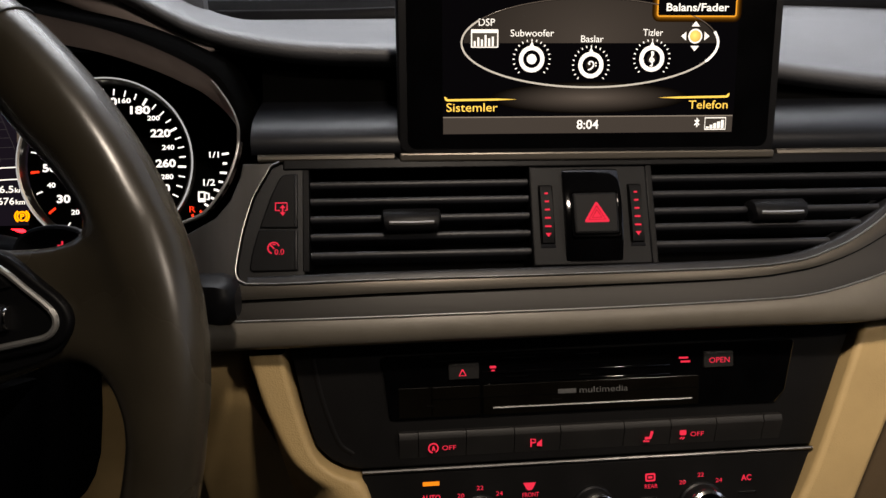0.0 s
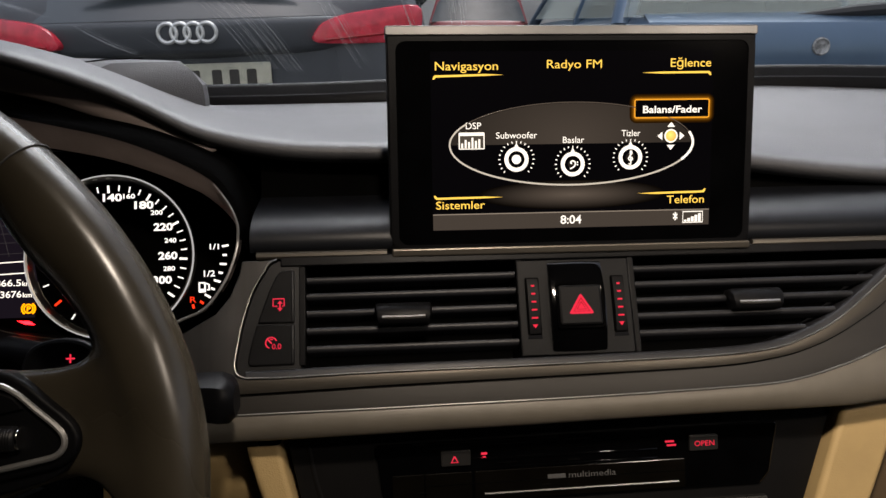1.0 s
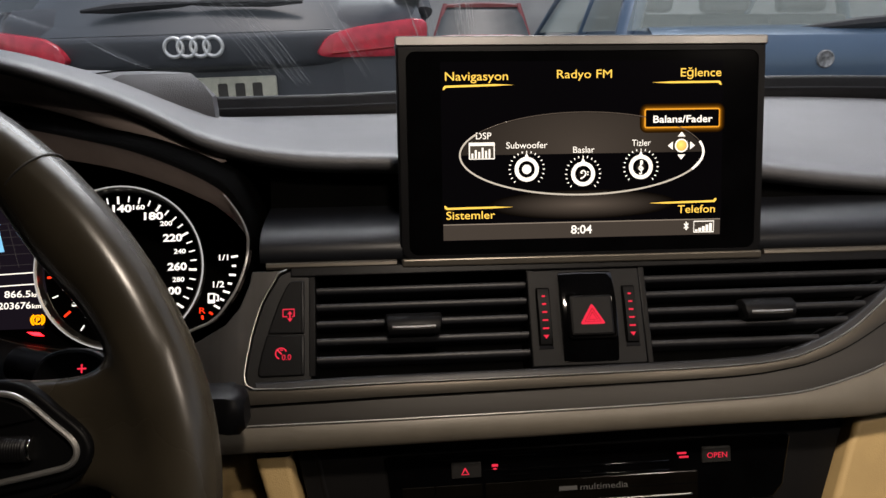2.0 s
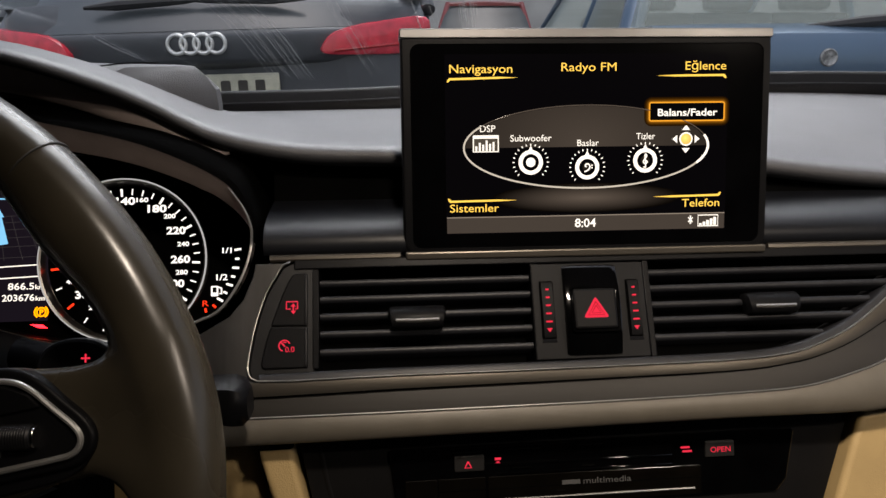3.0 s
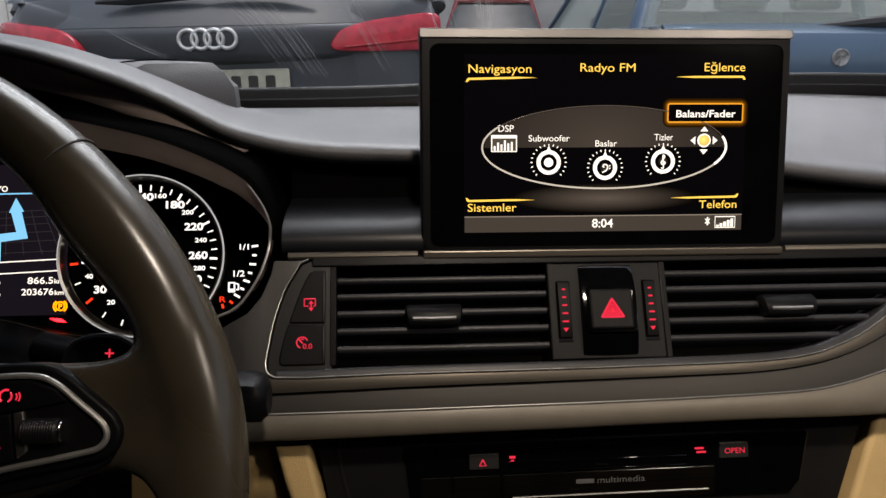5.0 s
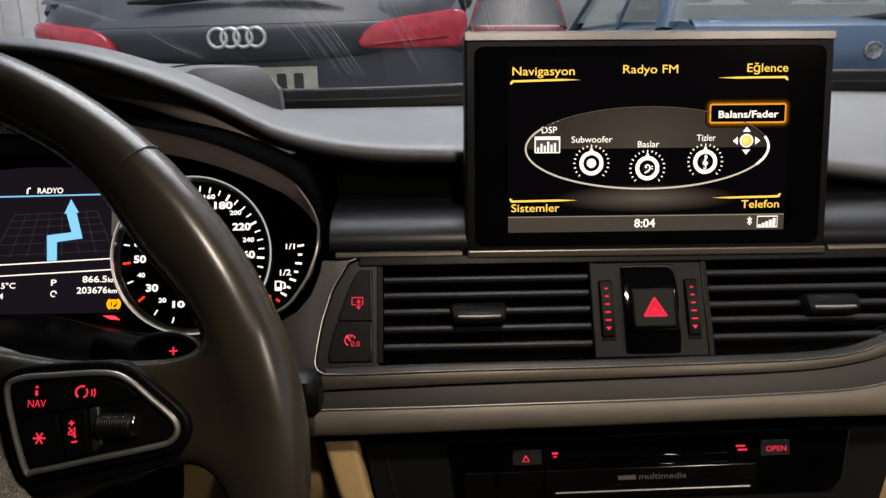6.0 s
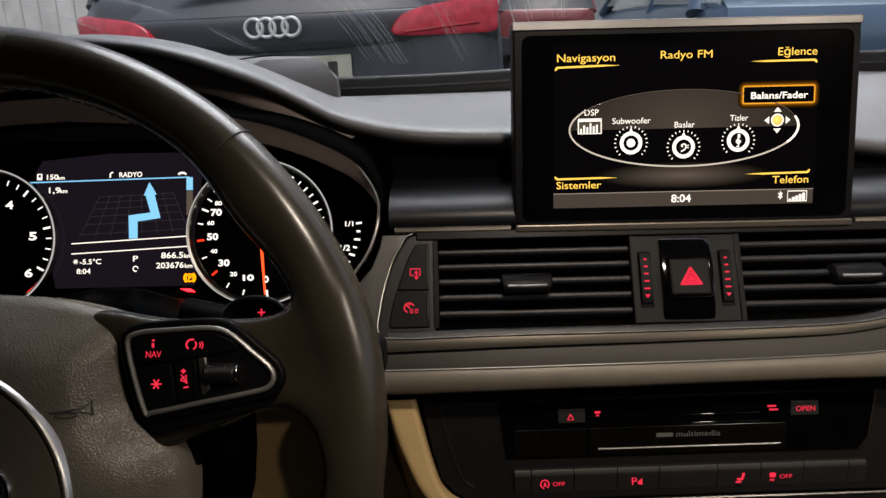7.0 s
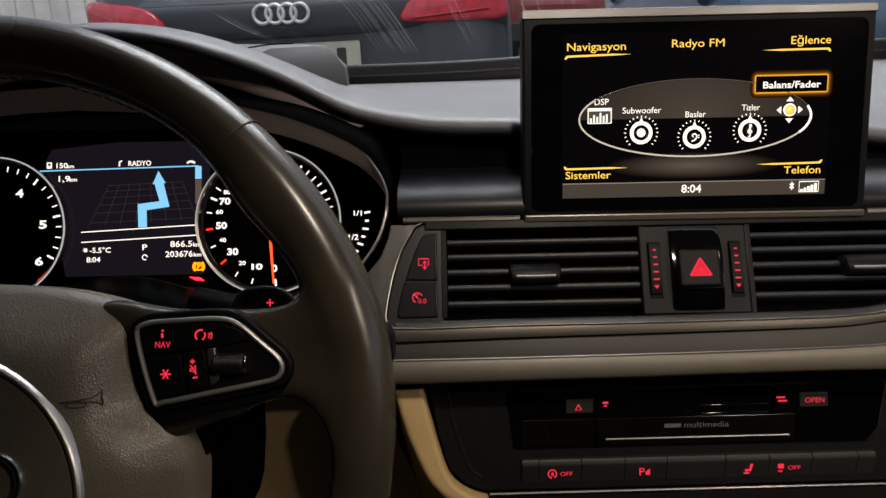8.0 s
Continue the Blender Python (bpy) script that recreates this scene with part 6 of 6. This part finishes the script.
part("rear_wiper", tube([(-0.37 + 0.75 * k / 20, -0.014, 1.078 + 0.010 * k / 20 + 0.010 * math.sin(math.pi * k / 20)) for k in range(21)], [0.006 + 0.012 * abs(math.cos(math.pi * (k / 20 - 0.04) / 0.92)) ** 0.5 * min(1.0, k / 3, (20 - k) / 3) for k in range(21)], 8), BUMPER, suv, "black rear wiper")
for s in (-1, 1):
    o = curve([(0.422, 0.915), (0.429, 0.938), (0.458, 0.970), (0.52, 0.994), (0.62, 1.010), (0.785, 1.022), (0.80, 0.95), (0.79, 0.900), (0.70, 0.896), (0.55, 0.898), (0.45, 0.903)], 4, True)
    rows = []
    for k, w in ((1.0, 0.02), (1.0, -0.078), (0.96, -0.092), (0.8, -0.098), (0.3, -0.100)):
        rows.append([(s * (0.61 + (u - 0.61) * k), w + 0.24 * (abs(0.61 + (u - 0.61) * k) / 0.80) ** 3, 0.935 + (v - 0.935) * k) for u, v in o])
    tl = part("tail_lamp", loft(rows, True, False, True), TAIL_RED, suv, "red tail lamp", 40)
    part("lamp_cell", tube([(s * (0.47 + 0.26 * j / 8), -0.098 + 0.24 * ((0.47 + 0.26 * j / 8) / 0.8) ** 3, 0.915 + 0.018 * j / 8) for j in range(9)], 0.006, 6), mat("lamp_deep_red", (0.35, 0.005, 0.01), 0.2), tl)
part("logo", join(*[tube([(0.012 + 0.0440 * (k - 1.5) + 0.0308 * math.cos(t), -0.0745, 0.951 + 0.0308 * math.sin(t)) for t in [2 * math.pi * j / 36 for j in range(36)]], 0.0068, 8, True) for k in range(4)]), mat("bright_logo_metal", (0.80, 0.80, 0.76), 0.3, 0.5), suv, "four plain bright metal rings")
pl = part("number_plate", prism(rrect(-0.262, 0.262, -0.056, 0.056, 0.008), 0.0, 0.012, 0.003), PLATE, suv, "pale number plate")
pl.matrix_local = pose(0.006, -0.006, 0.791, 90, 0, 0)
for k, u in enumerate((-0.22, -0.17, -0.10, -0.05, 0.0, 0.075, 0.135, 0.195)):
    part("plate_bar", prism(rrect(u - 0.017, u + 0.017, -0.034, 0.034, 0.006), 0.011, 0.0135), PLATE_INK, pl, "dark bar")

# light blue hatchback beside it
blue = car("hatchback_car", pose(1.56, 2.62, 0, 0, 0, 0), "light blue metallic hatchback parked beside, seen from behind", BLUE_PAINT, CLEAR_CAR_GLASS, 4.1, 1.62, (0.30, 1.02, 1.48), 0.9, 0.5)
bt_rows = []
for i in range(21):
    x = -0.70 + 1.4 * i / 20
    e = (abs(x) / 0.70) ** 3
    bt_rows.append([(x, y + 0.10 * e, z) for y, z in ((0.06, 0.55), (-0.02, 0.62), (-0.04, 0.75), (-0.05, 0.84), (-0.045, 0.93), (-0.02, 0.98), (0.05, 1.01), (0.12, 1.015))])
part("tailgate", loft(bt_rows), BLUE_PAINT, blue, "light blue tailgate", 40)
part("logo", lathe([(0.036, 0.0), (0.036, 0.006), (0.031, 0.009), (0.026, 0.006), (0.008, 0.007)], 32), mat("worn_logo_metal", (0.30, 0.30, 0.29), 0.45, 0.5, vary=0.7, scale=60), blue, "round metal logo disc").matrix_local = pose(-0.035, -0.0465, 0.886, 90, 0, 0)
part("rear_wiper", tube([(-0.09, 0.070, 1.004), (0.03, 0.055, 1.012), (0.14, 0.05, 1.022), (0.25, 0.055, 1.030), (0.37, 0.070, 1.036)], [0.008, 0.020, 0.026, 0.026, 0.016], 8), BUMPER, blue, "black rear wiper")

for y, xs in ((1.05, (-0.42, 0.0, 0.42)), (2.0, (-0.38, 0.38))):
    for x in xs:
        part("seat", soften(join(box(x - 0.22, x + 0.22, 0.55, 1.08, 0, 0.16), box(x - 0.13, x + 0.13, 1.10, 1.32, 0.02, 0.12)), 0.03, 3), BUMPER, blue, "dark seat with headrest").matrix_local = pose(0, y, 0, 82, 0, 0)

# dull red car further back
red = car("small_car", pose(0.90, 11.8, 0, 0, 0, -3), "dull red small car parked further back", RED_PAINT, CAR_GLASS, 3.8, 1.6, (0.3, 1.0, 1.48), 0.9, 0.5)

# pale walls behind the parked cars
wall = tagged(new("backdrop"), "pale rendered building wall behind the parked cars", "wall", kind="structure")
part("wall_face", box(-20, 20, 0, 7.0, -0.3, 0.0), WALL_PALE, wall)
wall.matrix_world = pose(2, 19, 0, 90, 0, 0)
fence = tagged(new("fence"), "pale vertical board fence beside the parked cars", "fence", kind="structure")
fence.matrix_world = pose(-4.2, 8.0, 0, 90, 0, 0)
random.seed(3)
for k in range(24):
    h = 2.2 + random.uniform(-0.03, 0.03)
    part("board", box(-2.4 + 0.20 * k, -2.4 + 0.20 * k + 0.175, 0.05, h, 0.0, 0.03 + random.uniform(0, 0.01), 0.006), FENCE, fence)
for v in (0.5, 1.6):
    part("rail", box(-2.4, 2.4, v, v + 0.1, -0.06, 0.0), FENCE, fence)
pole = thing("post", pose(-2.62, 5.2, 0), "thin dark post standing beside the fence", "post")
part("shaft", tube([(0, 0, 0), (0.01, 0, 1.2), (-0.01, 0, 2.6)], [0.05, 0.045, 0.035], 12), POST, pole)
